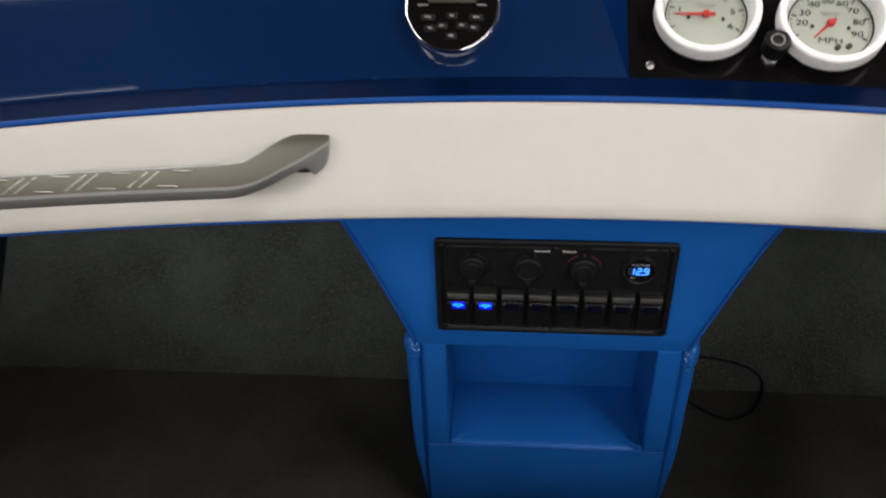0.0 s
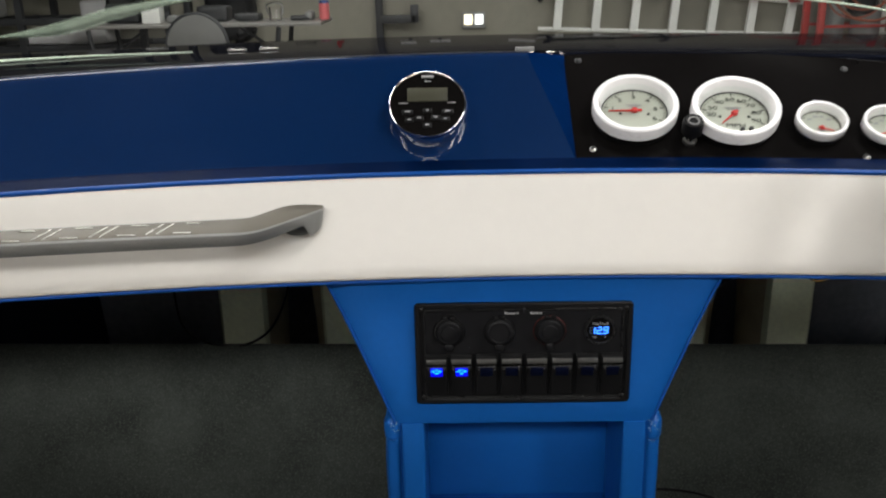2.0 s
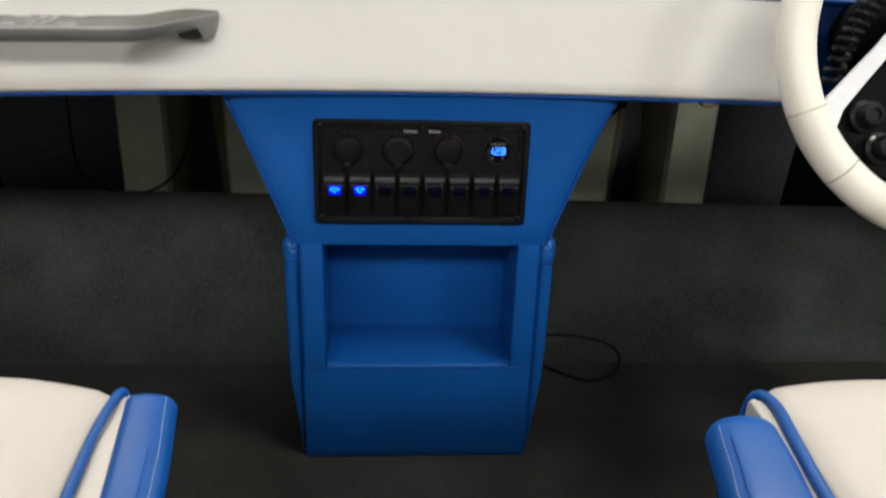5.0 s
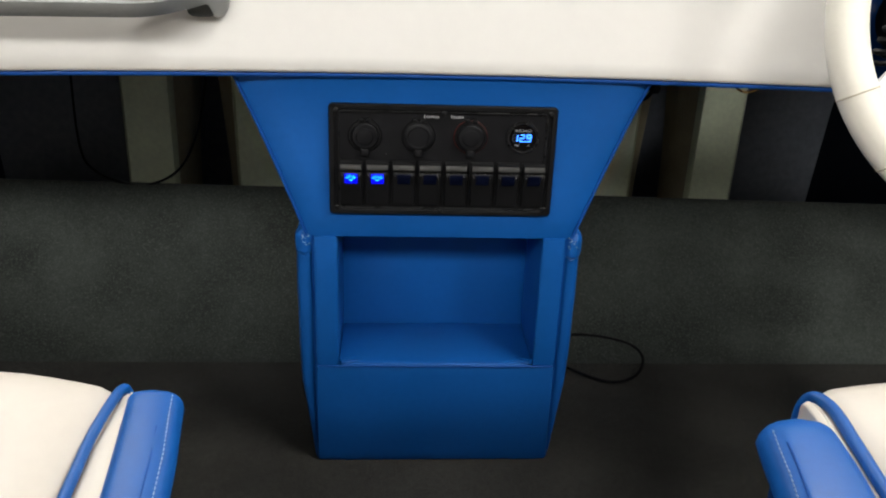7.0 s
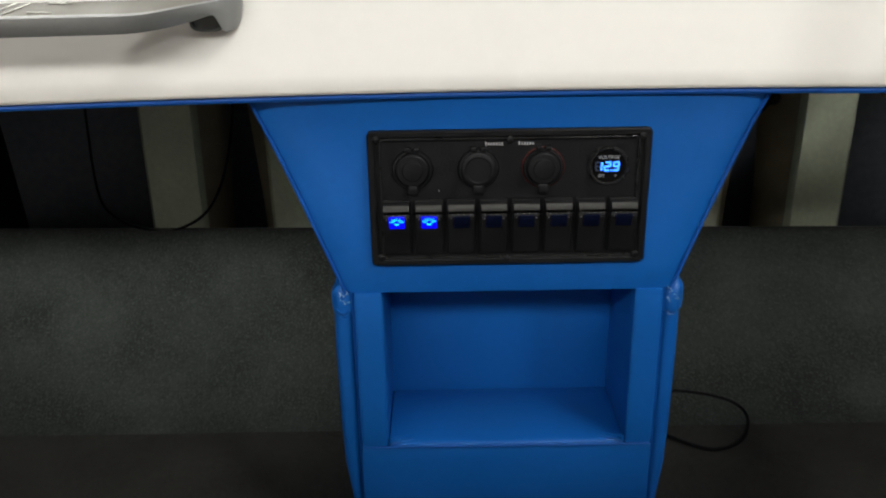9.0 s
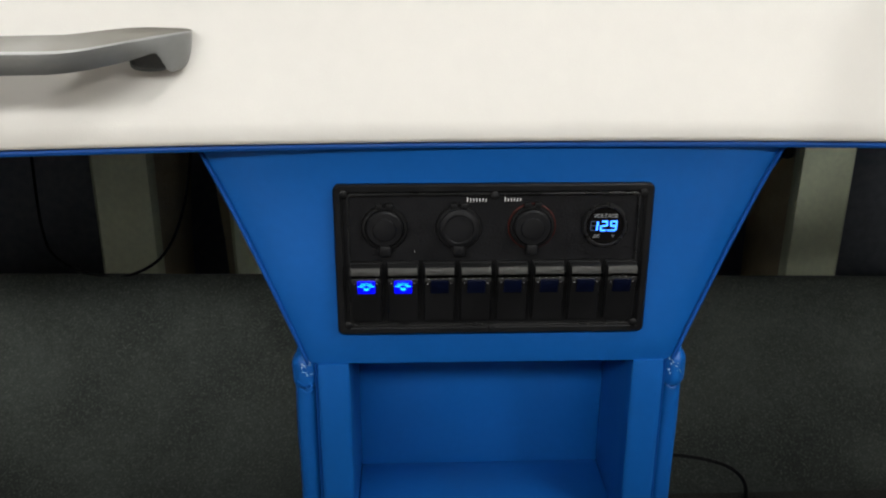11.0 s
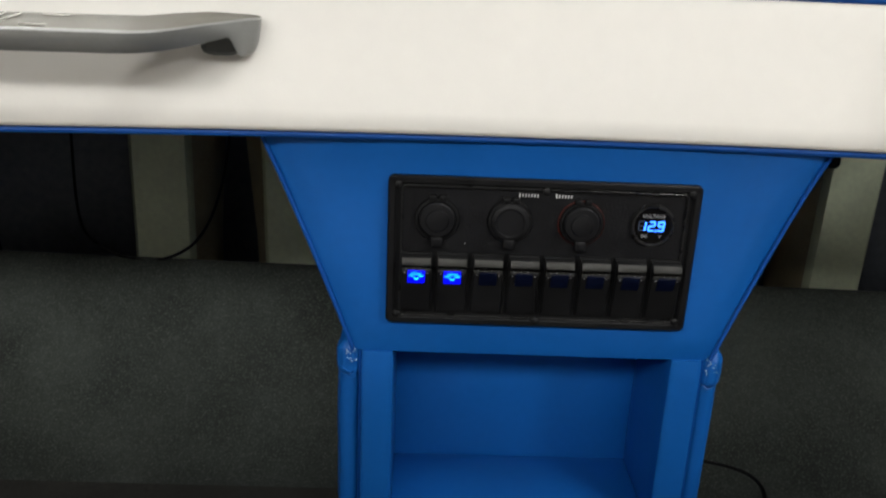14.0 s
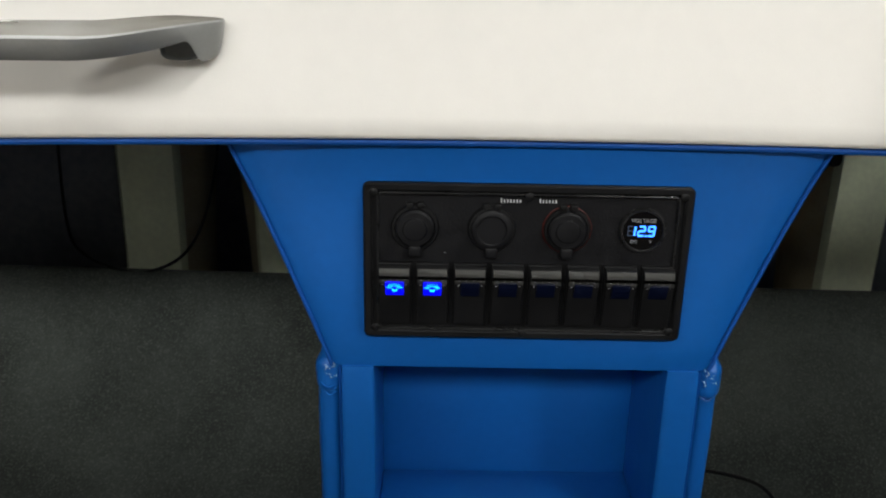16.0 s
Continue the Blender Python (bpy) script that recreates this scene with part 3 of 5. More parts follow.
    lo = [bm.verts.new(M @ Vector((px, py, z - 0.0006))) for px, py in pts]
    hi = [bm.verts.new(M @ Vector((px, py, z + 0.0006))) for px, py in pts]
    bm.faces.new(lo[::-1]), bm.faces.new(hi)
    for i in range(6):
        bm.faces.new((lo[i], lo[(i + 1) % 6], hi[(i + 1) % 6], hi[i]))
    lathe([(ri * 0.10, z - 0.001), (ri * 0.10, z + 0.0015), (ri * 0.07, z + 0.0025), (0, z + 0.0025)], 18, Matrix.Translation((0, off, 0)), bm)
    part("pointer", bm, RED, t, "red pointer", local=True)
    return t


gauge(0.132, 0.0692, 0.0507, "large white-ringed rev counter with a red pointer on the panel", 183, [("1", 168), ("2", 130), ("3", 90), ("4", 50), ("5", 12), ("6", -25)])
gauge(0.2485, 0.0664, 0.0513, "large white-ringed speedometer in miles per hour with a red pointer", 228,
      [("20", 180), ("30", 155), ("40", 125), ("50", 95), ("60", 65), ("70", 38), ("80", 8), ("90", -22)], "MPH")
for i, (gx, gu) in enumerate(((0.3465, 0.0563), (0.4207, 0.0510), (0.4990, 0.0490), (0.5745, 0.0470))):
    gauge(gx, gu, 0.0293, "small white-ringed gauge with a red pointer on the black panel", (-22, 200, 215, 205)[i], [], group="small gauges")

# black knob between the large gauges
knob = thing("pull_switch", "black push-pull switch knob standing on the gauge panel", "switch", m=GP @ Matrix.Translation((0.1955 - 0.061, 0.0320, 0)))
part("nut", lathe([(0.0085, 0), (0.0085, 0.004), (0.006, 0.005), (0.006, 0.012)], 6), STEEL, knob, "bright hex nut", local=True)
part("stem", lathe([(0.0058, 0.004), (0.0058, 0.016)], 16), CHROME, knob, local=True)
part("cap", lathe([(0.009, 0.0145), (0.0118, 0.016), (0.0122, 0.019), (0.0122, 0.032), (0.0112, 0.0345), (0.0085, 0.035), (0.0075, 0.0335), (0, 0.033)], 28), BLACK_SATIN, knob, local=True)
part("cap_ring", lathe([(0.0068, 0.0334), (0.0068, 0.0346), (0.0054, 0.0346), (0.0054, 0.0334)], 24), GREY_PLASTIC, knob, local=True)

# curved clear windscreen
rows = []
for x in span(-1.0, 1.0, 41):
    y0 = 0.62 - 0.34 * x * x
    rows.append([(x, y0 + 0.06 * (1 - k) - 0.06, 0.738 - 0.03 * x * x + 0.40 * (1 - 0.12 * x * x) * k) for k in (0, 0.25, 0.5, 0.75, 1.0)])
bm = grid(rows)
bmesh.ops.solidify(bm, geom=bm.faces[:], thickness=0.004)
ws = thing("windscreen", "curved clear acrylic windscreen on the foredeck, bright trim at its foot", "windscreen", (0, 0.45, 0.74))
pane = part("pane", bm, PLEXI, ws)
pane.visible_shadow = False
part("foot_trim", tube([(x, y_top(x) + ledge_at(x) - 0.004, ledge_z(x) + 0.0012) for x in span(-0.96, 0.02, 30)], 0.0006, 6), STEEL, ws, "thin bright metal trim")
PALE_ACRYLIC = mat("pale_green_acrylic", (0.62, 0.74, 0.60), 0.55, var=0.1, vscale=30)
STREAK = mat("streak_reflection", (0.62, 0.74, 0.60), 0.55, var=0.1, vscale=30)
STREAK.node_tree.nodes["Principled BSDF"].inputs["Alpha"].default_value = 0.13
spine = [(-0.80, 0.762, 0.002), (-0.752, 0.7655, 0.008), (-0.713, 0.7700, 0.013), (-0.665, 0.7805, 0.015), (-0.618, 0.7925, 0.013), (-0.551, 0.8055, 0.009), (-0.50, 0.8125, 0.004), (-0.47, 0.815, 0.001)]
srng = random.Random(11)
for layer in range(9):
    # thin ragged layers, one behind another, fading outwards: a painted reflection in the pane
    grow = 0.22 + 0.17 * layer
    edge_rows = []
    for p in smooth_path(spine, 26):
        up, down = grow * p.z * srng.uniform(0.42, 0.66), grow * p.z * srng.uniform(0.38, 0.56)
        y = 0.448 + 0.0010 * layer
        edge_rows.append([(p.x, y, p.y - down), (p.x, y + 0.0006, p.y - down), (p.x + up * 0.25, y + 0.0006, p.y + up), (p.x + up * 0.25, y, p.y + up)])
    part("reflection_layer", grid(edge_rows, close=True, cap=True), STREAK, ws, "pale green streak, a reflection painted in layers")
# thin pale line standing in for a lamp's reflection in the pane
part("reflection_line", tube(smooth_path([(0.361, 0.45, 0.803), (0.438, 0.45, 0.798), (0.517, 0.45, 0.789), (0.577, 0.45, 0.779), (0.637, 0.45, 0.765)], 5), 0.0016, 6), PALE_ACRYLIC, ws, "thin pale green line, a painted reflection")
part("gasket", tube(smooth_path([(-0.80, 0.325, ledge_z(-0.80) + 0.002), (-0.72, 0.33, ledge_z(-0.72) + 0.002), (-0.60, 0.335, ledge_z(-0.6) + 0.001), (-0.46, 0.338, ledge_z(-0.46) - 0.001)], 6), lambda k: 0.0028 * (1 - 0.7 * k), 6), PALE_ACRYLIC, ws, "pale clear gasket")
for bx in (-0.385, -0.340):
    z = ledge_z(bx) + 0.003
    br = part("bracket", cbox(bx, 0.30, z - 0.001, 0.026, 0.010, 0.003, 0.001), STEEL, ws, "small chrome bracket")
    for dx in (-0.009, 0.0, 0.008):
        part("screw_head", lathe([(0.0034, -0.001), (0.0034, 0.0012), (0.0020, 0.0026), (0, 0.0028)], 10, Matrix.Translation((bx + dx, 0.299, z))), CHROME, br)
part("trim_clip", cbox(0.010, y_top(0.01) + 0.140, 0.7535, 0.024, 0.010, 0.006, 0.0015), GREY_PLASTIC, ws)

# round radio
rx = -0.111
RM = Matrix.Translation((rx, 0.0960, 0.6867)) @ pose(0, 0, 0, 48)
radio = thing("marine_radio", "round black marine radio with a chrome ring on the dashboard", "radio", m=RM)
part("ring", lathe([(0.0460, -0.003), (0.0466, 0.002), (0.0472, 0.015), (0.0467, 0.0195), (0.0455, 0.0215), (0.0442, 0.0210), (0.0438, 0.0195)], 56), CHROME, radio, "polished chrome ring", local=True, sharp=60)
rf = part("faceplate", lathe([(0.0440, 0.0200), (0.030, 0.0212), (0, 0.0214)], 48), BLACK_GLOSS, radio, local=True)
part("screen", cbox(0, 0.0122, 0.0214, 0.0475, 0.0190, 0.0014, 0.0006), LCD, rf, "unlit olive display", local=True)
for bx, by, bw, bh in ((0, 0.0380, 0.0145, 0.0030), (0, 0.0312, 0.0085, 0.0010), (-0.0285, 0.0005, 0.0100, 0.0010), (0.0285, 0.0005, 0.0100, 0.0010)):
    part("print_bar", cbox(bx, by, 0.0210, bw, bh, 0.0012), DIM_PRINT, rf, local=True)
for bx, by, w in ((-0.0235, -0.0120, 0.0120), (0, -0.0105, 0.0080), (0.0240, -0.0120, 0.0120), (-0.0212, -0.0230, 0.0080), (-0.0097, -0.0205, 0.0095), (0.0098, -0.0200, 0.0095), (0.0212, -0.0225, 0.0080), (0, -0.0305, 0.0095)):
    part("button", cbox(bx, by, 0.0216, 0.0135 if w > 0.01 else 0.0105, 0.0062, 0.0022, 0.0007), BLACK_SATIN, rf, local=True)
    part("button_mark", cbox(bx, by, 0.02275, w * 0.5, 0.0015, 0.0006), DIM_PRINT, rf, local=True)

# white upholstered pad under the lip
PAD_R = 0.430
xs = span(-0.98, PAD_R - 0.012, 60)
padp = [(0.030, 0.6235, 1), (0.004, 0.6298, 1), (-0.002, 0.6288, 1), (-0.0055, 0.6225, 1), (-0.006, 0.600, 0.83), (-0.0062, 0.574, 0.55), (-0.0062, 0.551, 0.30), (-0.0061, 0.533, 0.11), (-0.0058, 0.5205, 0.015), (-0.0040, 0.5172, 0), (-0.001, 0.5160, 0), (0.036, 0.5150, 0)]


def pad_point(x, dy, z, k):
    w = 0.0012 * noise.noise(Vector((x * 5, z * 8, 3))) + 0.0006 * noise.noise(Vector((x * 16, z * 20, 7)))
    return (x, y_bot(x) + (y_top(x) - y_bot(x)) * k + dy + w, z)


rows = [[pad_point(x, dy, z, k) for dy, z, k in padp] for x in xs]
for dx, back in ((0.006, 0.004), (0.010, 0.012), (0.012, 0.028)):
    x = xs[-1] + dx
    rows.append([pad_point(x, max(dy, -0.006) + back, 0.566 + (z - 0.566) * (1 - back * 2.0), k) for dy, z, k in padp])
pad = thing("dash_pad", "white vinyl upholstered pad along the dashboard, blue piping below", "dash pad", (0, 0.02, 0.51))
part("cushion", grid(rows, cap=True), WHITE_VINYL, pad, sharp=70)
part("piping", tube([(x, y_bot(x) + 0.0022, 0.5132) for x in span(-0.98, PAD_R - 0.004, 60)], 0.0029, 8), BLUE_PIPING, pad, "blue piping")
part("backing", grid([[(x, y_bot(x) + 0.004, 0.5158) for x in xs], [(x, y_bot(x) + 0.007, 0.5106) for x in xs], [(x, y_bot(x) + 0.080, 0.5100) for x in xs]]), BLUE_VINYL, pad)

# blue helm pod right of the pad
bm = grid([[(x, y_top(x) + dy - 0.004, z) for x in span(PAD_R + 0.004, 0.95, 14)] for dy, z in ((0.02, 0.628), (0.0, 0.622), (0.0, 0.56), (0.006, 0.522), (0.03, 0.514), (0.10, 0.514))])
solo("helm_pod", bm, GELCOAT, "dark blue gelcoat helm panel behind the steering wheel", "helm panel", kind="structure")
solo("dash_underside", box(bmesh.new(), -0.95, 0.95, 0.30, 0.80, 0.66, 0.67), DARK_HULL, "dark underside of the foredeck", "deck", kind="structure")

# ---------------------------------------------------------------- grab handle
handle = thing("grab_handle", "grey cast metal grab handle with worn raised characters, on the pad", "grab handle", (-0.46, 0.0, 0.57))


def handle_row(B, F, K):
    """A channel-like section: back top B, front ridge and lower front edge F (x, y, ridge, foot), back bottom K; corners eased."""
    x, y, zr, zf = F[:4]
    xl, yl = F[4:] or (x, y + 0.0015)
    c = [Vector(B), Vector((x, y, zr)), Vector((xl, yl, zf)), Vector(K)]
    out = []
    for i in range(4):
        p, a, b = c[i], c[i - 1], c[(i + 1) % 4]
        r = min(0.0045, (a - p).length * 0.4, (b - p).length * 0.4)
        u, v = p + (a - p).normalized() * r, p + (b - p).normalized() * r
        out += [u, u * 0.25 + v * 0.25 + p * 0.5, v]
    return out


# rear top, front ridge, front foot and rear foot of the section, from the cast end to the straight bar
foot_end = [((-0.2315, 0.006, 0.5975), (-0.2292, -0.006, 0.5965, 0.5895, -0.2300, -0.005), (-0.2315, 0.004, 0.5875)), ((-0.2315, 0.003, 0.5985), (-0.2276, -0.014, 0.5985, 0.5800, -0.2306, -0.014), (-0.2335, 0.002, 0.5785)),
        ((-0.2340, 0.002, 0.5992), (-0.2282, -0.0215, 0.5992, 0.5738, -0.2330, -0.021), (-0.2365, 0.002, 0.5725)), ((-0.2385, 0.002, 0.5998), (-0.2330, -0.0285, 0.5990, 0.5715, -0.2375, -0.028), (-0.2405, 0.002, 0.5710)),
        ((-0.2440, 0.002, 0.6002), (-0.2390, -0.0360, 0.5986, 0.5725, -0.2415, -0.036), (-0.2435, 0.002, 0.5720)), ((-0.2500, 0.002, 0.6005), (-0.2460, -0.0440, 0.5980, 0.5852, -0.2460, -0.044), (-0.2490, -0.002, 0.5870)),
        ((-0.2570, 0.002, 0.6008), (-0.2540, -0.0525, 0.5972, 0.5842, -0.2540, -0.048), (-0.2580, -0.006, 0.5885))]
bend = [((-0.2640, 0.000, 0.6012), (-0.2620, -0.0605, 0.5964, 0.5815, -0.2640, -0.053), (-0.2660, -0.012, 0.5880)), ((-0.2740, -0.009, 0.6016), (-0.2740, -0.0725, 0.5950, 0.5792, -0.2760, -0.063), (-0.2770, -0.022, 0.5880)),
        ((-0.2850, -0.026, 0.6020), (-0.2870, -0.0820, 0.5935, 0.5775, -0.2890, -0.071), (-0.2890, -0.036, 0.5875)), ((-0.2960, -0.044, 0.6022), (-0.3020, -0.0870, 0.5928, 0.5766, -0.3030, -0.0775), (-0.3030, -0.047, 0.5870)),
        ((-0.3120, -0.053, 0.6024), (-0.3200, -0.0882, 0.5928, 0.5764, -0.3200, -0.0795), (-0.3190, -0.054, 0.5866)), ((-0.4000, -0.056, 0.6025), (-0.4000, -0.0885, 0.5930, 0.5764, -0.4000, -0.0798), (-0.4000, -0.058, 0.5862)),
        ((-0.4650, -0.056, 0.6025), (-0.4650, -0.0885, 0.5930, 0.5764, -0.4650, -0.0798), (-0.4650, -0.058, 0.5862))]
MID = -0.465
flip = lambda p: (2 * MID - p[0],) + tuple(p[1:4]) + ((2 * MID - p[4], p[5]) if len(p) > 4 else ())


def eased(stations, n=3):
    """Stations in between, gliding from one to the next."""
    full = [[Vector(B), Vector(F[:3]), Vector((*(F[4:] or (F[0], F[1] + 0.0015)), F[3])), Vector(K)] for B, F, K in stations]
    cols = [smooth_path([f[i] for f in full], n) for i in range(4)]
    return [(tuple(B), (F.x, F.y, F.z, L.z, L.x, L.y), tuple(K)) for B, F, L, K in zip(*cols)]


half = eased(foot_end + bend)
rows = [handle_row(*h) for h in half] + [handle_row(*[flip(p) for p in h]) for h in half[-2::-1]]
yshift = lambda x: y_bot(x) - y_bot(-0.3)
rows = [[Vector((p.x, p.y + yshift(p.x), p.z)) for p in r] for r in rows]
bm = grid(rows, close=True, cap=True)
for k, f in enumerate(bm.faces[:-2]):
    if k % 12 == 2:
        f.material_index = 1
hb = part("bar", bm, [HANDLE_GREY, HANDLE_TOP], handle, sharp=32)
for cx in (-0.2530, 2 * MID + 0.2530):
    # hollow foot under the bent end, the arm's shade painted into its metal
    ring = [(0.0150 * math.copysign(abs(math.cos(a)) ** 0.7, math.cos(a)), 0.0076 * math.copysign(abs(math.sin(a)) ** 0.7, math.sin(a))) for a in span(0, 2 * math.pi, 25)[:-1]]
    part("foot", grid([[(cx + (-0.003 if cx > MID else 0.003) + dx * k, yshift(cx) + y, 0.5788 + dz * k) for dx, dz in ring] for k, y in ((1.0, 0.008), (1.0, -0.025), (0.94, -0.028), (0.86, -0.0280), (0.78, -0.0240), (0.2, -0.0230))], close=True, cap=True), HANDLE_DARK, handle, "hollow mounting foot with shade in its colour")
# worn raised characters, kept as plain shapes
HT = Matrix.Translation((0, -0.0725, 0.5982)) @ Euler((radians(16.3), 0, 0)).to_matrix().to_4x4()


def stroke(a, b, w=0.0010):
    a, b = Vector((*a, 0.0002)), Vector((*b, 0.0002))
    d = b - a
    M = HT @ Matrix.Translation((a + b) / 2) @ Euler((0, 0, math.atan2(d.y, d.x))).to_matrix().to_4x4()
    M = Matrix.Translation((0, yshift((a.x + b.x) / 2), 0)) @ M
    part("raised_stroke", cbox(0, 0, 0, d.length + w, w, 0.0010, 0.0003, 1, m=M), HANDLE_WORN, hb, "worn bright raised stroke")


for i, cx in enumerate(span(-0.530, -0.360, 7)):
    # slanted bars in pairs, upright and lying by turns
    w, h, sl = 0.021, 0.020, 0.009
    bars = ((0.05, 0.05, 0.9, 0.05), (0.10, 0.95, 0.95, 0.95)) if i % 2 == 0 else ((0.10, 0.0, 0.30, 1.0), (0.60, 0.0, 0.80, 1.0))
    for u0, v0, u1, v1 in bars:
        stroke(*[(cx + (u - 0.5) * w + (v - 0.5) * sl, (v - 0.5) * h) for u, v in ((u0, v0), (u1, v1))], 0.0008)

# ---------------------------------------------------------------- centre console
con = thing("centre_console", "blue vinyl upholstered centre console with an open cubby", "console", (0, 0.1, 0.0))
TOPZ, MIDZ, CUBB = 0.509, 0.3192, 0.1475
TW, MW, BW = (0.2300, 0.2255), 0.1565, 0.1510


def trapezoid():
    """The upholstered switch face: a padded plate that narrows downwards."""
    rows = []
    n = 26
    for i, v in enumerate(span(0, 1, 15)):
        z = MIDZ + (TOPZ - MIDZ) * v
        row = []
        for u in span(-1, 1, n):
            hw = MW + (TW[u > 0] - MW) * v ** 1.04
            ed = min(1.0, (1 - abs(u)) * hw / 0.010)
            ez = min(1.0, v * (TOPZ - MIDZ) / 0.008)
            y = 0.004 - 0.005 * math.sqrt(max(0, 1 - (1 - ed) ** 2)) * (0.4 + 0.6 * ez) - 0.007 * v ** 6 * (1 if v > 0 else 0)
            y += 0.0007 * noise.noise(Vector((u * 4, v * 3, 1)))
            row.append((hw * u, y, z))
        rows.append(row)
    front = rows
    back = [[(x, 0.045, z) for x, _, z in r] for r in rows]
    bm = grid(front)
    grid([[r[0] for r in front], [r[0] for r in back]], bm)
    grid([[r[-1] for r in front], [r[-1] for r in back]], bm)
    grid([front[0], back[0]], bm)
    grid(back, bm)
    bmesh.ops.remove_doubles(bm, verts=bm.verts, dist=1e-6)
    return bm


part("switch_face", trapezoid(), BLUE_VINYL, con, sharp=60)
for s in (-1, 1):
    part("piping", tube([(s * (MW + (TW[s > 0] - MW) * v ** 1.04 + 0.0012), 0.002 - 0.007 * v ** 6, MIDZ + (TOPZ - MIDZ) * v) for v in span(0.0, 1.0, 14)], 0.0018, 8), BLUE_PIPING, con, "blue piping")
# lower box: two stiles, cubby floor, sides, back, and apron
part("stile", pillow(-BW, -0.1215, -0.001, 0.112, CUBB - 0.004, MIDZ + 0.001, 0.004, (0, 0.0005, 0), 7), BLUE_VINYL, con)
part("stile", pillow(0.1215, BW, -0.001, 0.112, CUBB - 0.004, MIDZ + 0.001, 0.004, (0, 0.0005, 0), 7), BLUE_VINYL, con)
part("apron", pillow(-BW, BW, -0.001, 0.030, 0.0, CUBB - 0.004, 0.004, (0, 0.0015, 0), 11), BLUE_VINYL, con)
part("cubby_floor", pillow(-0.1225, 0.1225, -0.0005, 0.113, CUBB - 0.012, CUBB, 0.004, (0, 0, -0.002), 9, 0.0008), BLUE_VINYL, con)
part("cubby_back", pillow(-0.1235, 0.1235, 0.108, 0.122, CUBB - 0.01, MIDZ + 0.01, 0.004, (0, 0.001, 0), 9, 0.0006), BLUE_VINYL, con)
part("cubby_roof", box(bmesh.new(), -0.1235, 0.1235, 0.0055, 0.12, MIDZ + 0.0005, MIDZ + 0.012, 0.002), BLUE_VINYL, con)
part("seam_welt", tube([(x, -0.0010, CUBB - 0.0035 + 0.0006 * noise.noise(Vector((x * 20, 0, 0)))) for x in span(-BW + 0.003, BW - 0.003, 24)], 0.0010, 6), BLUE_PIPING, con)
for s in (-1, 1):
    part("corner_fold", tube(smooth_path([(s * 0.1205, -0.0005, CUBB + 0.004), (s * 0.112, 0.008, CUBB + 0.0015), (s * 0.098, 0.020, CUBB - 0.0005)], 5), lambda k: 0.0028 * (1 - 0.7 * k), 8), BLUE_VINYL, con)
    part("corner_fold", tube(smooth_path([(s * 0.1195, 0.0, CUBB + 0.001), (s * 0.104, 0.006, CUBB + 0.0002), (s * 0.080, 0.010, CUBB - 0.0012)], 5), lambda k: 0.0022 * (1 - 0.7 * k), 8), BLUE_VINYL, con)
part("carcass", box(bmesh.new(), -BW + 0.003, BW - 0.003, 0.123, 0.30, 0.0, 0.50), BLUE_VINYL, con)


def side_pad(s):
    """A stuffed side panel, fuller above and drawn in towards the floor."""
    bm = pillow(BW + 0.0005, BW + 0.0205, 0.006, 0.30, 0.0, 0.327, 0.009, (0.004, 0.0, 0.0), 13, 0.0012)
    for v in bm.verts:
        k = min(1.0, 0.15 + v.co.z / 0.15)
        v.co.x = s * (BW + 0.0005 + (v.co.x - BW - 0.0005) * k)
    return bm


for s in (-1, 1):
    sp = part("side_pad", side_pad(s), BLUE_VINYL, con, "padded blue side panel")
    part("piping", tube([(s * (BW + 0.0005), 0.0045, z) for z in span(0.003, 0.318, 16)], 0.0014, 6), BLUE_PIPING, con)
    # torn vinyl corner: a slack fold over the top, pale backing with painted glints, and puckers below it
    bm = pillow(s * (BW + 0.0105) - 0.0100, s * (BW + 0.0105) + 0.0100, 0.0015, 0.030, 0.290, 0.3255, 0.0095, (0.001, 0.001, 0.001), cuts=12, wave=0.0034)
    part("pucker", bm, BLUE_VINYL, sp, "puckered vinyl fold")
    rng = random.Random(7 + s)
    bm = bmesh.new()
    for k in range(11):
        fx, fz = s * (BW + 0.0035 + 0.010 * rng.random()), 0.306 + 0.014 * rng.random()
        p0 = Vector((fx, 0.0012 + 0.0006 * rng.random(), fz))
        p1 = p0 + Vector((rng.uniform(-0.0022, 0.0022), -0.0015, rng.uniform(-0.002, 0.002)))
        p2 = p1 + Vector((rng.uniform(-0.002, 0.002), 0.0008, rng.uniform(-0.002, 0.002)))
        tube([p0, p1, p2], lambda q: 0.0006 * (1 - 0.6 * q), 5, bm)
    part("frayed_corner", bm, FRAY, sp, "frayed pale corner with painted glints")
    for fz, fl in ((0.3010, 0.013), (0.2935, 0.010), (0.2975, 0.007)):
        part("fold_line", tube(smooth_path([(s * (BW + 0.004), 0.0040, fz), (s * (BW + 0.004 + fl * 0.5), 0.0012, fz - 0.0025), (s * (BW + 0.004 + fl), 0.0030, fz + 0.0015)], 4), lambda q: 0.0009 * (1 - 0.5 * q), 5), BLUE_VINYL, sp)

# ---------------------------------------------------------------- switch panel
PW, PX, PT, PB, PY = 0.1279, -0.0018, 0.4807, 0.3511, -0.0015
sw = thing("switchboard", "black eight-switch board with sockets and a voltmeter, set in the console", "switchboard", (0, PY, PB))


def rounded(x0, x1, z0, z1, r):
    """Corners of a rounded rectangle, in x and z."""
    out = []
    for cx, cz, a0 in ((x1 - r, z1 - r, 0), (x0 + r, z1 - r, 90), (x0 + r, z0 + r, 180), (x1 - r, z0 + r, 270)):
        out += [(cx + r * math.cos(radians(a0 + 18 * k)), cz + r * math.sin(radians(a0 + 18 * k))) for k in range(6)]
    return out


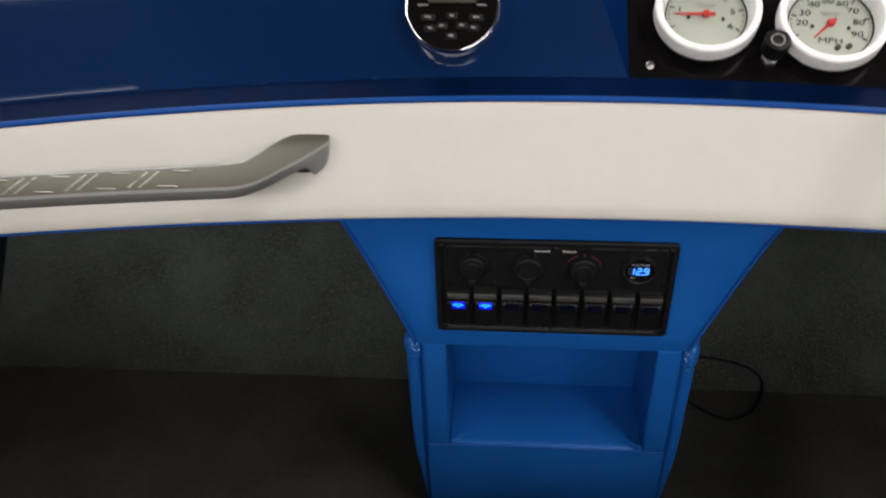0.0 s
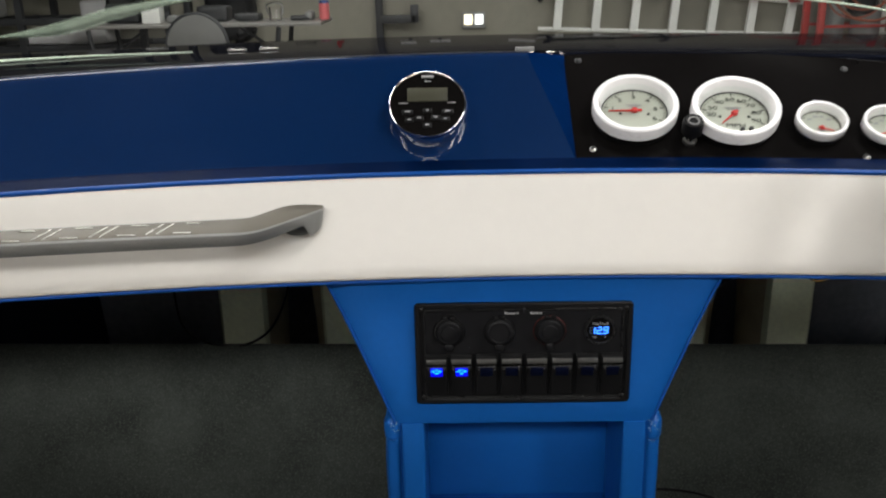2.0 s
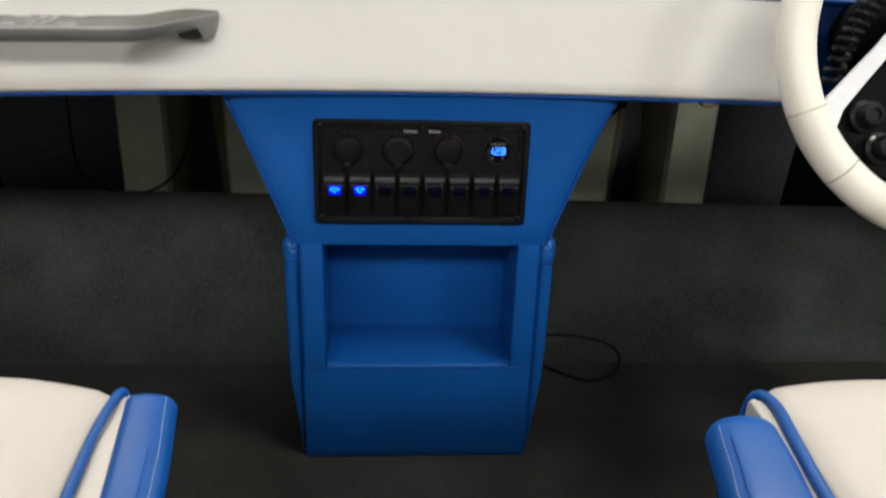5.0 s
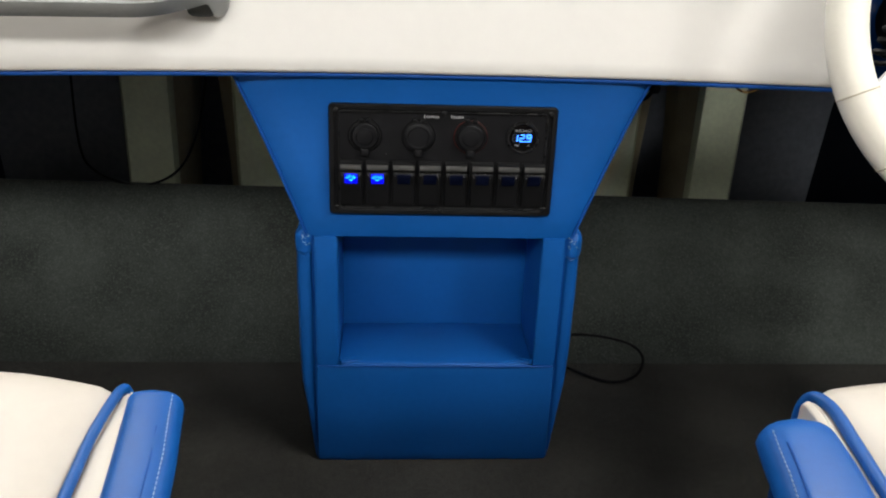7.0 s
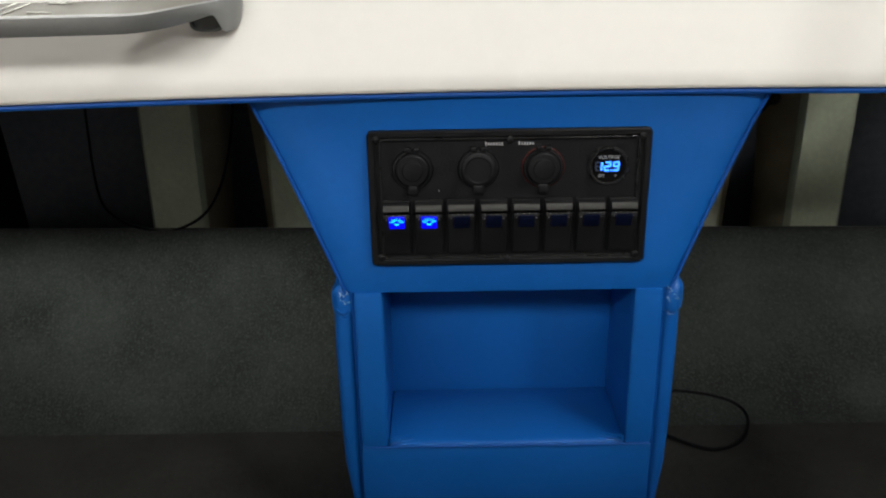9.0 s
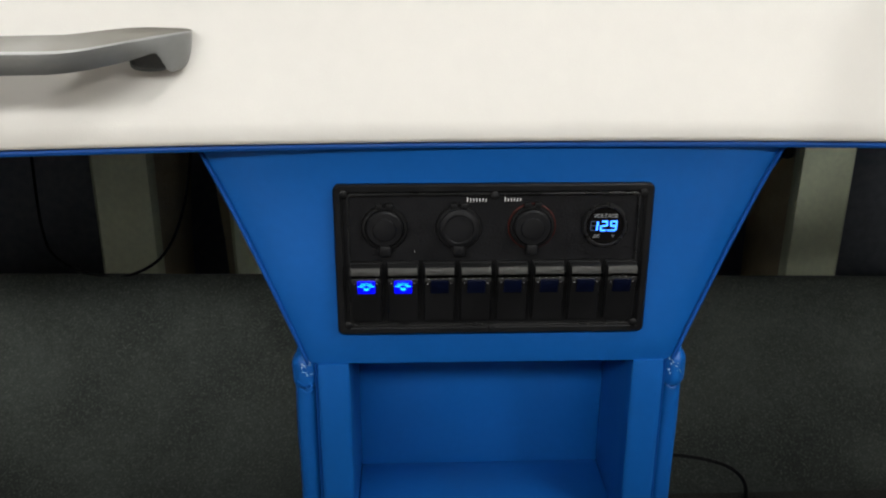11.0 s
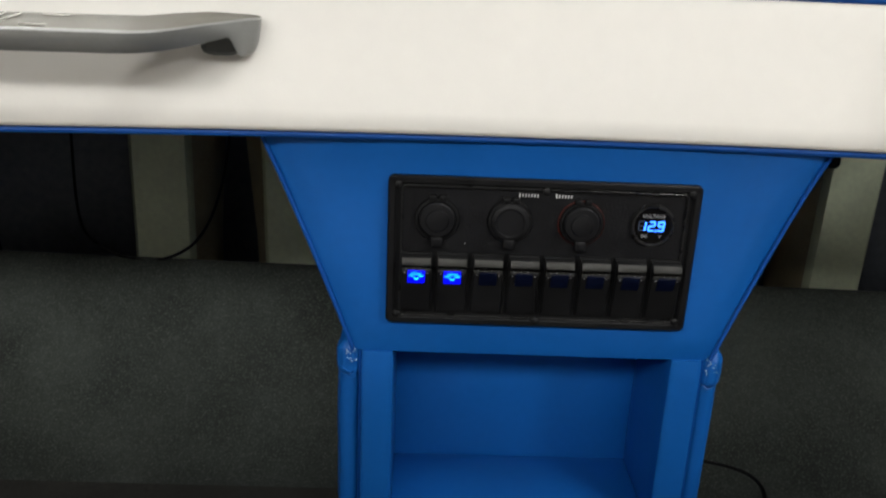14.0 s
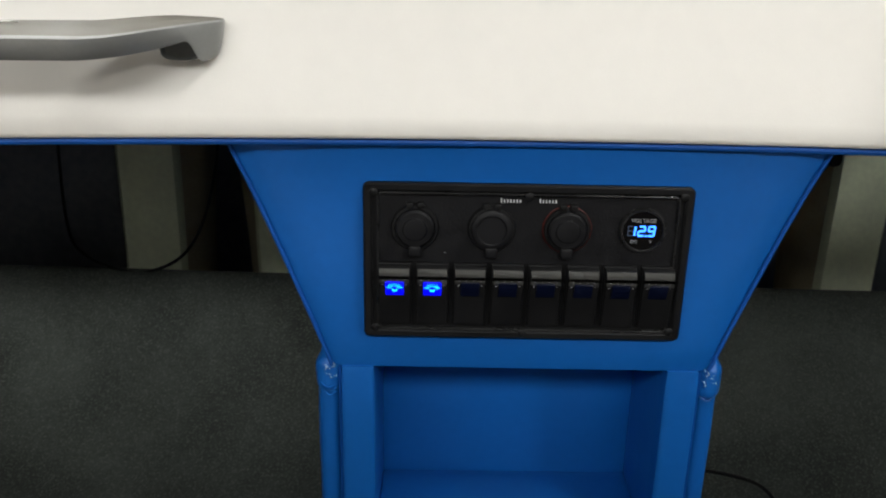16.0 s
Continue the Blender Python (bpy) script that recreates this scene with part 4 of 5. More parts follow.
def frame_ring(x0, x1, z0, z1, w, y0, y1, bev, r=0.005):
    rows = []
    for inset, y in ((0, y1), (0, y0 + bev), (bev, y0), (w - bev, y0), (w, y0 + bev), (w, y1)):
        rows.append([(x, y, z) for x, z in rounded(x0 + inset, x1 - inset, z0 + inset, z1 - inset, max(r - inset, 0.0008))])
    return grid(rows, close=True)


part("plate", prism(rounded(PX - PW, PX + PW, PB, PT, 0.005), PY - 0.004, PY + 0.003), BLACK_SATIN, sw)
part("rim", frame_ring(PX - PW, PX + PW, PB, PT, 0.0070, PY - 0.0075, PY - 0.002, 0.0016), BLACK_SATIN, sw)
part("field", cbox(PX, PY - 0.0042, 0.4430, 2 * PW - 0.019, 0.0012, 0.054), BLACK_WEAVE, sw, "textured black field")
for x, z in ((-0.1195, 0.4732), (0.1195, 0.4732), (-0.119, 0.3600), (0.119, 0.3600), (0.0005, 0.4716), (0.0, 0.3565)):
    part("screw", lathe([(0.0034, 0), (0.0034, 0.0008), (0.0022, 0.0016), (0, 0.0018)], 12, Matrix.Translation((PX + x, PY - 0.0070, z)) @ Euler((radians(90), 0, 0)).to_matrix().to_4x4()), BLACK_SATIN, sw)
part("groove", frame_ring(PX - 0.1172, PX + 0.1172, 0.3582, 0.4735, 0.0016, PY - 0.0072, PY - 0.004, 0.0005), BLACK_EDGE, sw)
FR = Euler((radians(90), 0, 0)).to_matrix().to_4x4()


def at_face(x, z, out=0.0):
    """Local z comes out of the panel towards the cockpit."""
    return Matrix.Translation((x, PY - 0.0045 - out, z)) @ FR


def socket(x, z, kind):
    m = at_face(x, z)
    s = part("socket", lathe([(0.0186, -0.001), (0.0188, 0.002), (0.0176, 0.0042), (0.0158, 0.0045), (0.0152, 0.0030)], 40, m), BLACK_SATIN, sw)
    prof = [(0.0152, 0.0035), (0.0150, 0.0062), (0.0135, 0.0078), (0.0095, 0.0080), (0.0088, 0.0092), (0.0060, 0.0096), (0, 0.0096)]
    if kind == 1:
        prof = [(0.0160, 0.0035), (0.0158, 0.0066), (0.0140, 0.0080), (0.0118, 0.0080), (0.0110, 0.0070), (0, 0.0072)]
    part("cap", lathe(prof, 36, m), BLACK_RUBBER, s, "black rubber cap")
    part("pull_tab", pillow(x - 0.0052, x + 0.0052, PY - 0.0125, PY - 0.0065, z - 0.0235, z - 0.0135, 0.0026, cuts=5), BLACK_RUBBER, s)
    for d in (-0.0042, 0.0042):
        part("hinge_ear", cbox(x + d, PY - 0.0075, z + 0.0185, 0.0058, 0.006, 0.0048, 0.0012), BLACK_SATIN, s)
    if kind == 2:
        part("led_ring", lathe([(0.0192, 0.0006), (0.0192, 0.0016), (0.0184, 0.0024), (0.0178, 0.0020)], 40, m), RED_LED, s, "faint red lit ring")


socket(-0.0893, 0.4450, 0)
socket(-0.0298, 0.4450, 1)
socket(0.0290, 0.4452, 2)

# voltmeter
vx, vz = 0.0877, 0.4458
m = at_face(vx, vz)
vm = part("voltmeter", lathe([(0.0182, -0.001), (0.0184, 0.0025), (0.0172, 0.0046), (0.0160, 0.0046), (0.0155, 0.0034)], 40, m), BLACK_EDGE, sw, "round voltmeter with lit blue digits")
part("lens", lathe([(0.0156, 0.0034), (0, 0.0035)], 32, m), BLACK_GLOSS, vm)


def flat_text(name, s, size, x, z, material, parent, out=0.004, sp=1.0, shear=0.0):
    mm = at_face(x, z, out)
    root = INV[sw.name]
    return lettering(name, s, size, root @ mm, material, parent, sp, shear)


flat_text("caption", "VOLTAGE", 0.0044, vx, vz + 0.0083, DIM_PRINT, vm, 0.0040, 1.0, 0.1)
flat_text("caption", "DC", 0.0038, vx - 0.0065, vz - 0.0088, DIM_PRINT, vm, 0.0040, 1.0, 0.1)
flat_text("caption", "V", 0.0038, vx + 0.0065, vz - 0.0088, DIM_PRINT, vm, 0.0040, 1.0, 0.1)
SEGS = {"1": "bc", "2": "abged", "9": "abcdfg", "8": "abcdefg"}


def digit(ch, cx, cz, w, h, material):
    """Seven-segment figure."""
    t = 0.00130
    bm = bmesh.new()
    lay = {"a": (0, h / 2, w, t), "g": (0, 0, w, t), "d": (0, -h / 2, w, t), "f": (-w / 2, h / 4, t, h / 2), "b": (w / 2, h / 4, t, h / 2), "e": (-w / 2, -h / 4, t, h / 2), "c": (w / 2, -h / 4, t, h / 2)}
    for k in SEGS[ch]:
        dx, dz, sx, sz = lay[k]
        x = cx + dx + dz * 0.12
        cbox(x, PY - 0.0086, cz + dz, sx * 0.92 if sx > sz else sx, 0.0004, sz * 0.92 if sz > sx else sz, bm=bm)
    return bm


disp = part("display", digit("1", vx - 0.0083, vz, 0.0042, 0.0076, DISPLAY), DISPLAY, vm, "lit blue digits")
part("digit", digit("2", vx - 0.0010, vz, 0.0046, 0.0076, DISPLAY), DISPLAY, disp)
part("digit", digit("9", vx + 0.0066, vz, 0.0046, 0.0076, DISPLAY), DISPLAY, disp)
part("decimal_point", cbox(vx + 0.0026, PY - 0.0086, vz - 0.0039, 0.0013, 0.0004, 0.0013), DISPLAY, disp)
bm = bmesh.new()
for dx, dz, sx, sz in ((0.0, 0.0038, 0.0038, 0.0006), (0.0, -0.0038, 0.0038, 0.0006), (-0.0021, 0, 0.0006, 0.0076), (0, 0, 0.0034, 0.0006)):
    cbox(vx - 0.0094 + dx, PY - 0.0084, vz + dz, sx, 0.0003, sz, bm=bm)
part("unlit_segments", bm, DIM_SEG, disp)
# the maker's two words, as plain bars with taller capitals
for x0, n in ((-0.0242, 7), (0.0058, 6)):
    bm = bmesh.new()
    for i in range(n):
        h = 0.0034 if i == 0 else 0.0024
        cbox(x0 + 0.0012 + 0.00245 * i, PY - 0.0055, 0.4662 + h / 2, 0.0008, 0.0008, h, bm=bm)
    part("maker_mark", bm, PRINT, sw, "small white bars of print")


def rocker(x, lit):
    """A rocker switch: surround, a raised upper half, a pressed lower half, a lens."""
    zt, zb, w = 0.4148, 0.3640, 0.0242
    y = PY - 0.0045
    s = part("rocker_switch", cbox(x, y - 0.001, (zt + zb) / 2, w + 0.002, 0.004, zt - zb + 0.002, 0.0012), BLACK_SATIN, sw)
    prof = [(zt, -0.0012), (zt - 0.0006, -0.0075), (zt - 0.0014, -0.0094), (zt - 0.0036, -0.0110), (zt - 0.0068, -0.0118), (zt - 0.0098, -0.0118), (zt - 0.0130, -0.0110), (zt - 0.024, -0.0078), (zb + 0.004, -0.0045), (zb + 0.0008, -0.0040), (zb, -0.001)]
    rows = []
    for k, u in ((0.0, -1), (0.0009, -0.97), (0.0009, 0.97), (0.0, 1)):
        rows.append([(x + u * w / 2, y + d + (0.0009 - k), z) for z, d in prof])
    part("paddle", grid(rows, cap=True), BLACK_SATIN, s)
    # skin over the paddle's top; its grey is gloss put into the colour
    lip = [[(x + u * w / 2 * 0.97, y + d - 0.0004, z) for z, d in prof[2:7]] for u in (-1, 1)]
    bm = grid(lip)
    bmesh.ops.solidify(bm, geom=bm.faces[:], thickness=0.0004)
    part("top_face", bm, GREY_KEY, s, "upper face with a painted grey sheen")
    bm = bmesh.new()
    for i in range(4):
        cbox(x + (i - 1.5) * 0.0056, y - 0.0122, zt - 0.0098, 0.0011, 0.0004, 0.0005, bm=bm)
    for i in (-1, 1):
        cbox(x + i * 0.0092, y - 0.0106, zt - 0.0144, 0.0012, 0.0010, 0.0005, bm=bm)
    part("icon_dots", bm, DIM_PRINT, s)
    tip = Matrix.Translation((x + 0.0002, y - 0.0100, zt - 0.0178)) @ Euler((radians(18), 0, 0)).to_matrix().to_4x4()
    part("lens", cbox(0, 0, 0, 0.0146, 0.0018, 0.0136, 0.0010, 2, m=tip), BLUE_LED if lit else DARK_LENS, s, "lit blue lens" if lit else "unlit dark blue lens")
    if lit:
        bm = bmesh.new()

        def ray(angle, r0, r1, thick):
            a = radians(angle)
            r = (r0 + r1) / 2
            cbox(0, 0, 0, r1 - r0, 0.0004, thick, bm=bm, m=tip @ Matrix.Translation((r * math.cos(a), -0.0011, 0.0002 + r * math.sin(a))) @ Euler((0, -a, 0)).to_matrix().to_4x4())
        for i in range(9):
            ray(14 + 152 * i / 8, 0.0028, 0.0058 + 0.0010 * abs(i - 4) / 4 - 0.0008 * (i % 2), 0.00042)
        for i in range(9):
            ray(195 + 150 * i / 8, 0.0012, 0.0021 + 0.0006 * (abs(i - 4) < 3), 0.00070)
        part("icon", bm, WHITE_LED, s, "pale lit fan symbol")


for i in range(8):
    rocker(-0.1050 + 0.02972 * i, i < 2)

part("paint_fleck", pillow(-0.0660, -0.0652, PY - 0.0056, PY - 0.0046, 0.4237, 0.4248, 0.0004, cuts=2), PRINT, sw, "tiny white fleck")

# ---------------------------------------------------------------- steering wheel
WM = pose(0.5419, -0.145, 0.5976, 66.6, 0, 0)
wheel = thing("steering_wheel", "ivory leather-rimmed steering wheel with bright metal spokes", "steering wheel", m=WM)
RC, RT = 0.1796, 0.0195
bm = bmesh.new()
rows = []
for i in range(96):
    a = 2 * math.pi * i / 96
    rr = []
    for k in range(16):
        b = 2 * math.pi * k / 16
        r = RC + RT * math.cos(b)
        rr.append((r * math.cos(a), r * math.sin(a), RT * math.sin(b)))
    rows.append(rr)
rows.append(rows[0])
grid(rows, bm, close=True)
bmesh.ops.remove_doubles(bm, verts=bm.verts, dist=1e-7)
part("rim", bm, RIM_WHITE, wheel, "ivory leather rim", local=True)
for ang in (200.5, 222.5, 317.5, 339.5, 78, 102):
    a = radians(ang)
    pts = [((RC + (RT + 0.0001) * math.cos(b)) * math.cos(a), (RC + (RT + 0.0001) * math.cos(b)) * math.sin(a), (RT + 0.0001) * math.sin(b)) for b in span(0, 2 * math.pi, 25)[:-1]]
    part("seam", tube(pts, 0.0008, 5, closed=True), SEAM, wheel, "sewn seam", local=True)
for mirror in (1, -1):
    rows = []
    for x, y, w, z in ((-0.159, -0.089, 0.0200, 0.002), (-0.1480, -0.0680, 0.0150, 0.001), (-0.1380, -0.0545, 0.0108, -0.001), (-0.1080, -0.0235, 0.0092, -0.007), (-0.0810, 0.0025, 0.0084, -0.014), (-0.0600, 0.0240, 0.0100, -0.018), (-0.0360, 0.0380, 0.0140, -0.021), (-0.0120, 0.0450, 0.0175, -0.023), (0.006, 0.046, 0.018, -0.023)):
        n = Vector((-0.70, 0.71, 0)) * w if x < -0.05 else (Vector((-0.5, 0.86, 0)) * w if x < -0.03 else Vector((-0.15, 0.99, 0)) * w)
        c = Vector((x, y, z))
        q = [c - n + Vector((0, 0, -0.003)), c + n + Vector((0, 0, -0.003)), c + n * 0.9 + Vector((0, 0, 0.003)), c - n * 0.9 + Vector((0, 0, 0.003))]
        rows.append([Vector((mirror * v.x, v.y, v.z)) for v in q])
    part("spoke", grid(rows, close=True, cap=True), ALU, wheel, "bright metal spoke", local=True)
part("hub", lathe([(0.052, -0.045), (0.052, -0.026), (0.046, -0.020), (0.030, -0.016), (0, -0.015)], 36), ALU, wheel, local=True)
part("hub_cap", lathe([(0.030, -0.017), (0.029, -0.008), (0.022, -0.004), (0, -0.003)], 30), BLACK_GLOSS, wheel, local=True)

# black control pod below the hub, and the column behind
pod = thing("tilt_control", "black steering tilt bracket with round knobs behind the wheel", "steering column", m=WM @ Matrix.Translation((-0.024, 0.010, 0)))
bm = bmesh.new()
poly = [(-0.120, -0.082), (-0.060, -0.009), (-0.008, -0.030), (0.0, -0.138), (-0.065, -0.146)]
lo = [bm.verts.new((x, y, -0.058)) for x, y in poly]
hi = [bm.verts.new((x * 0.97, y * 0.97, -0.034)) for x, y in poly]
bm.faces.new(lo[::-1]), bm.faces.new(hi)
for i in range(5):
    bm.faces.new((lo[i], lo[(i + 1) % 5], hi[(i + 1) % 5], hi[i]))
bmesh.ops.bevel(bm, geom=bm.edges[:], offset=0.005, segments=2, affect="EDGES")
part("bracket", bm, POD_BLACK, pod, local=True)
for x, y, r in ((-0.0665, -0.0725, 0.0125), (-0.0500, -0.1055, 0.0125)):
    k = part("knob", lathe([(r * 1.35, -0.036), (r * 1.35, -0.028), (r, -0.026), (r, -0.014), (r * 0.85, -0.010), (r * 0.5, -0.009), (r * 0.45, -0.012), (0, -0.012)], 24, Matrix.Translation((x, y, 0))), BLACK_SATIN, pod, local=True)
part("bolt", lathe([(0.005, -0.035), (0.005, -0.028), (0.003, -0.026), (0, -0.026)], 8, Matrix.Translation((-0.0585, -0.0965, 0))), STEEL, pod, local=True)
part("column", lathe([(0.030, -0.05), (0.032, -0.12), (0.040, -0.17), (0.050, -0.19), (0.052, -0.20)], 32), POD_BLACK, pod, "black rubber column boot", local=True)

# coiled black safety cord beside the column
cord_path = smooth_path([(0.437, -0.085, 0.553), (0.442, -0.088, 0.587), (0.452, -0.088, 0.614), (0.468, -0.085, 0.638), (0.492, -0.082, 0.661)], 30)
pts, turns = [], 12
for i, p in enumerate(cord_path):
    d = (cord_path[min(i + 1, len(cord_path) - 1)] - cord_path[max(i - 1, 0)]).normalized()
    n1 = d.cross(Vector((0, 1, 0))).normalized()
    n2 = d.cross(n1)
    for k in range(2):
        ph = 2 * math.pi * turns * (i + k / 2) / len(cord_path)
        pts.append(p + (n1 * math.cos(ph) + n2 * math.sin(ph)) * 0.0088)
cord = solo("safety_cord", tube(pts, 0.0030, 6), BLACK_SATIN, "black coiled safety cord hanging behind the steering wheel", "cord")
solo("cord_socket", lathe([(0.046, -0.006), (0.046, 0.012), (0.040, 0.016), (0, 0.017)], 32, pose(0.503, -0.026, 0.592, 90, 0, 0)), POD_BLACK, "round black helm flange on the blue helm panel", "flange")

# ---------------------------------------------------------------- seats
def along(knots, y):
    """A value that glides along y between the knots, which run from the front backwards."""
    for (y0, v0), (y1, v1) in zip(knots, knots[1:]):
        if y >= y1:
            return v0 + (v1 - v0) * (y0 - y) / (y0 - y1)
    return knots[-1][1]


def roll(s, inner, outer, front, top, foot, r_in, r_out, nose, pinch, lean=0.0, belly=0.0):
    """A stuffed roll running fore and aft, rounded over its top edges and its nose; s is the side of the boat."""
    ds = [nose * (1 - math.cos(math.pi / 2 * i / 7)) for i in range(8)] + [nose + 0.02 * k for k in range(1, 8)] + [0.2, 0.28, 0.36, 0.46]
    rows = []
    for d in ds:
        e = math.sqrt(max(0.0, 1 - (1 - d / nose) ** 2)) if d < nose else 1.0
        y = front - d
        xi, xo = along(inner, y) - pinch * (1 - e), along(outer, y) + pinch * (1 - e)
        zt = top - nose * 0.8 * (1 - e) + 0.0008 * noise.noise(Vector((s * 3, y * 30, 5)))
        row = [(xi, foot)] + [(xi - 0.0015, zt - 0.05)]
        row += [(xi - r_in + r_in * math.cos(a), zt - r_in + r_in * math.sin(a)) for a in span(0, math.pi / 2, 5)]
        row += [((xi - r_in + xo + r_out) / 2, zt + 0.0012)]
        row += [(xo + r_out - r_out * math.sin(a), zt - r_out + r_out * math.cos(a)) for a in span(0, math.pi / 2, 6)]
        row += [(xo - belly + lean * 0.03, zt - 0.045), (xo - belly * 0.6 + lean * 0.08, zt - 0.09), (xo + lean * 0.16, foot)]
        rows.append([(s * x, y, z) for x, z in row])
    return grid(rows, close=True, cap=True)


def seat(s, pipe, inner, outer, front, nose, pinch, pipe_r, crown, lean, r_out, hook):
    """A boat seat: cream cushion with blue piping, a white side band and a stitched blue bolster on the aisle side (s: which side)."""
    dx = pipe[1][1] - 0.262
    t = thing("boat_seat", "cream vinyl boat seat with blue piping and a stitched blue bolster", "seat", (s * (0.46 + dx), -0.62, 0.0), "cockpit seats")
    X = lambda x: s * (x + dx)

    def pil(x0, x1, *rest, **kw):
        a, b = sorted((X(x0), X(x1)))
        return pillow(a, b, *rest, **kw)

    part("base", pil(0.27, 0.68, -0.86, -0.44, 0.0, 0.20, 0.02), WHITE_VINYL, t, "white seat base")
    bm = pil(0.262, 0.78, -0.90, -0.354, 0.20, 0.349, 0.016, (0.0, 0.008, 0.010), 17)
    for v in bm.verts:
        if v.co.z > 0.28:
            v.co.z += crown * max(0.0, 1 - ((abs(v.co.x) - dx - 0.52) / 0.26) ** 2)
        if v.co.y > -0.5:
            # the front edge falls back towards the piped corner
            v.co.y -= 0.016 * max(0.0, 1 - (abs(v.co.x) - dx - 0.262) / 0.09) ** 1.5
    part("cushion", bm, CREAM_VINYL, t, "cream cushion")
    part("backrest", pil(0.235, 0.74, -1.06, -0.93, 0.30, 0.985, 0.045, (0.0, 0.015, 0.01), 11, m=Matrix.Translation((0, -0.93, 0.3)) @ Euler((radians(8), 0, 0)).to_matrix().to_4x4() @ Matrix.Translation((0, 0.93, -0.3))), CREAM_VINYL, t, "cream backrest")
    y0, x0 = pipe[0]
    pp = smooth_path([(s * (x0 - hook), y0 - 0.004, 0.25), (s * (x0 - hook), y0 - 0.003, 0.315), (s * (x0 - hook * 0.7), y0, 0.338), (s * x0, y0 - 0.003, 0.3485)] + [(s * x, y, 0.3515) for y, x in pipe[1:]], 8)
    part("piping", tube(pp, pipe_r, 10), BLUE_VINYL, t, "blue piping")
    band_out = [(y, along(inner, y) - 0.006) for y in (-0.37, -0.42, -0.47, -0.52, -0.90)]
    part("side_band", roll(s, [(y, x - 0.001) for y, x in pipe], band_out, max(y0 - 0.006, front + 0.004), 0.3495, 0.20, 0.007, 0.003, 0.008, 0.001), CREAM_VINYL, t, "cream side band")
    bo = part("bolster", roll(s, inner, outer, front, 0.3555, 0.17, 0.009, r_out, nose, pinch, lean, 0.001), BLUE_VINYL, t, "blue stitched bolster", sharp=60)
    bm = bmesh.new()
    y = front - nose * 0.95
    while y > -0.84:
        d = front - y
        drop = nose * 0.8 * (1 - math.sqrt(max(0.0, 1 - (1 - d / nose) ** 2))) if d < nose else 0.0
        cbox(s * (along(outer, y) + 0.0075 + pinch * drop / nose), y - 0.0015, 0.3545 - drop, 0.0007, 0.0026, 0.0012, bm=bm)
        y -= 0.0050
    part("stitching", bm, STITCH, bo, "pale stitching")
    part("crease", tube([(s * (along(outer, y) + 0.0150), y, 0.3550) for y in span(front - max(0.05, nose * 1.3), -0.84, 20)], 0.0010, 6), BLUE_PIPING, bo)


seat(-1, [(-0.374, 0.2600), (-0.402, 0.2622), (-0.447, 0.2632), (-0.512, 0.2600), (-0.70, 0.253), (-0.88, 0.250)], [(-0.38, 0.2550), (-0.388, 0.2540), (-0.46, 0.2450), (-0.512, 0.2390), (-0.90, 0.2150)],
     [(-0.38, 0.2135), (-0.419, 0.2085), (-0.462, 0.2020), (-0.513, 0.1970), (-0.90, 0.1700)], -0.385, 0.010, 0.006, 0.0040, 0.013, 0.34, 0.013, 0.004)
seat(1, [(-0.385, 0.2720), (-0.410, 0.2765), (-0.460, 0.2715), (-0.524, 0.2650), (-0.70, 0.255), (-0.88, 0.250)], [(-0.38, 0.2660), (-0.43, 0.2660), (-0.477, 0.2630), (-0.524, 0.2570), (-0.90, 0.2150)],
     [(-0.38, 0.2150), (-0.433, 0.2100), (-0.462, 0.2045), (-0.49, 0.2000), (-0.522, 0.1930), (-0.90, 0.1540)], -0.406, 0.036, 0.022, 0.0050, 0.001, 0.62, 0.020, 0.009)

# ---------------------------------------------------------------- loose cables
solo("cable", tube(smooth_path([(0.17, 0.285, 0.024), (0.240, 0.292, 0.030), (0.296, 0.288, 0.027), (0.338, 0.278, 0.018), (0.3505, 0.252, 0.009), (0.326, 0.203, 0.007), (0.281, 0.183, 0.007), (0.228, 0.220, 0.007), (0.18, 0.27, 0.008)], 10), 0.0024, 8), BLACK_RUBBER,
     "loop of black cable lying on the carpet beside the console", "cable")
solo("wire", tube(smooth_path([(-0.352, 0.50, 0.62), (-0.362, 0.486, 0.42), (-0.382, 0.479, 0.31), (-0.415, 0.474, 0.245), (-0.462, 0.472, 0.217), (-0.505, 0.472, 0.2165), (-0.555, 0.478, 0.235), (-0.585, 0.50, 0.27), (-0.592, 0.52, 0.40), (-0.592, 0.55, 0.69)], 8), 0.0022, 6), BLACK_RUBBER,
     "thin black wire hanging in front of the ribs", "wire")
BRASS = mat("brass", (0.50, 0.33, 0.12), 0.3, metal=1.0, var=0.1, vscale=90)
pts = [(0.336 + 0.0135 * math.cos(a), -0.008, 0.5118 + 0.0085 * math.sin(a)) for a in span(0, 2 * math.pi, 25)[:-1]]
solo("brass_ring", tube(pts, 0.0014, 8, closed=True), BRASS, "small brass ring hanging under the white dash pad", "ring")
clip = thing("cable_clip", "small black cable clip under the dash beside the console", "clip", (0.241, 0.022, 0.49))
part("body", pillow(0.234, 0.246, 0.014, 0.030, 0.493, 0.506, 0.005, cuts=5), POD_BLACK, clip)
part("lead", tube(smooth_path([(0.240, 0.024, 0.498), (0.236, 0.034, 0.485), (0.226, 0.05, 0.478), (0.212, 0.07, 0.482)], 6), 0.0026, 6), POD_BLACK, clip)

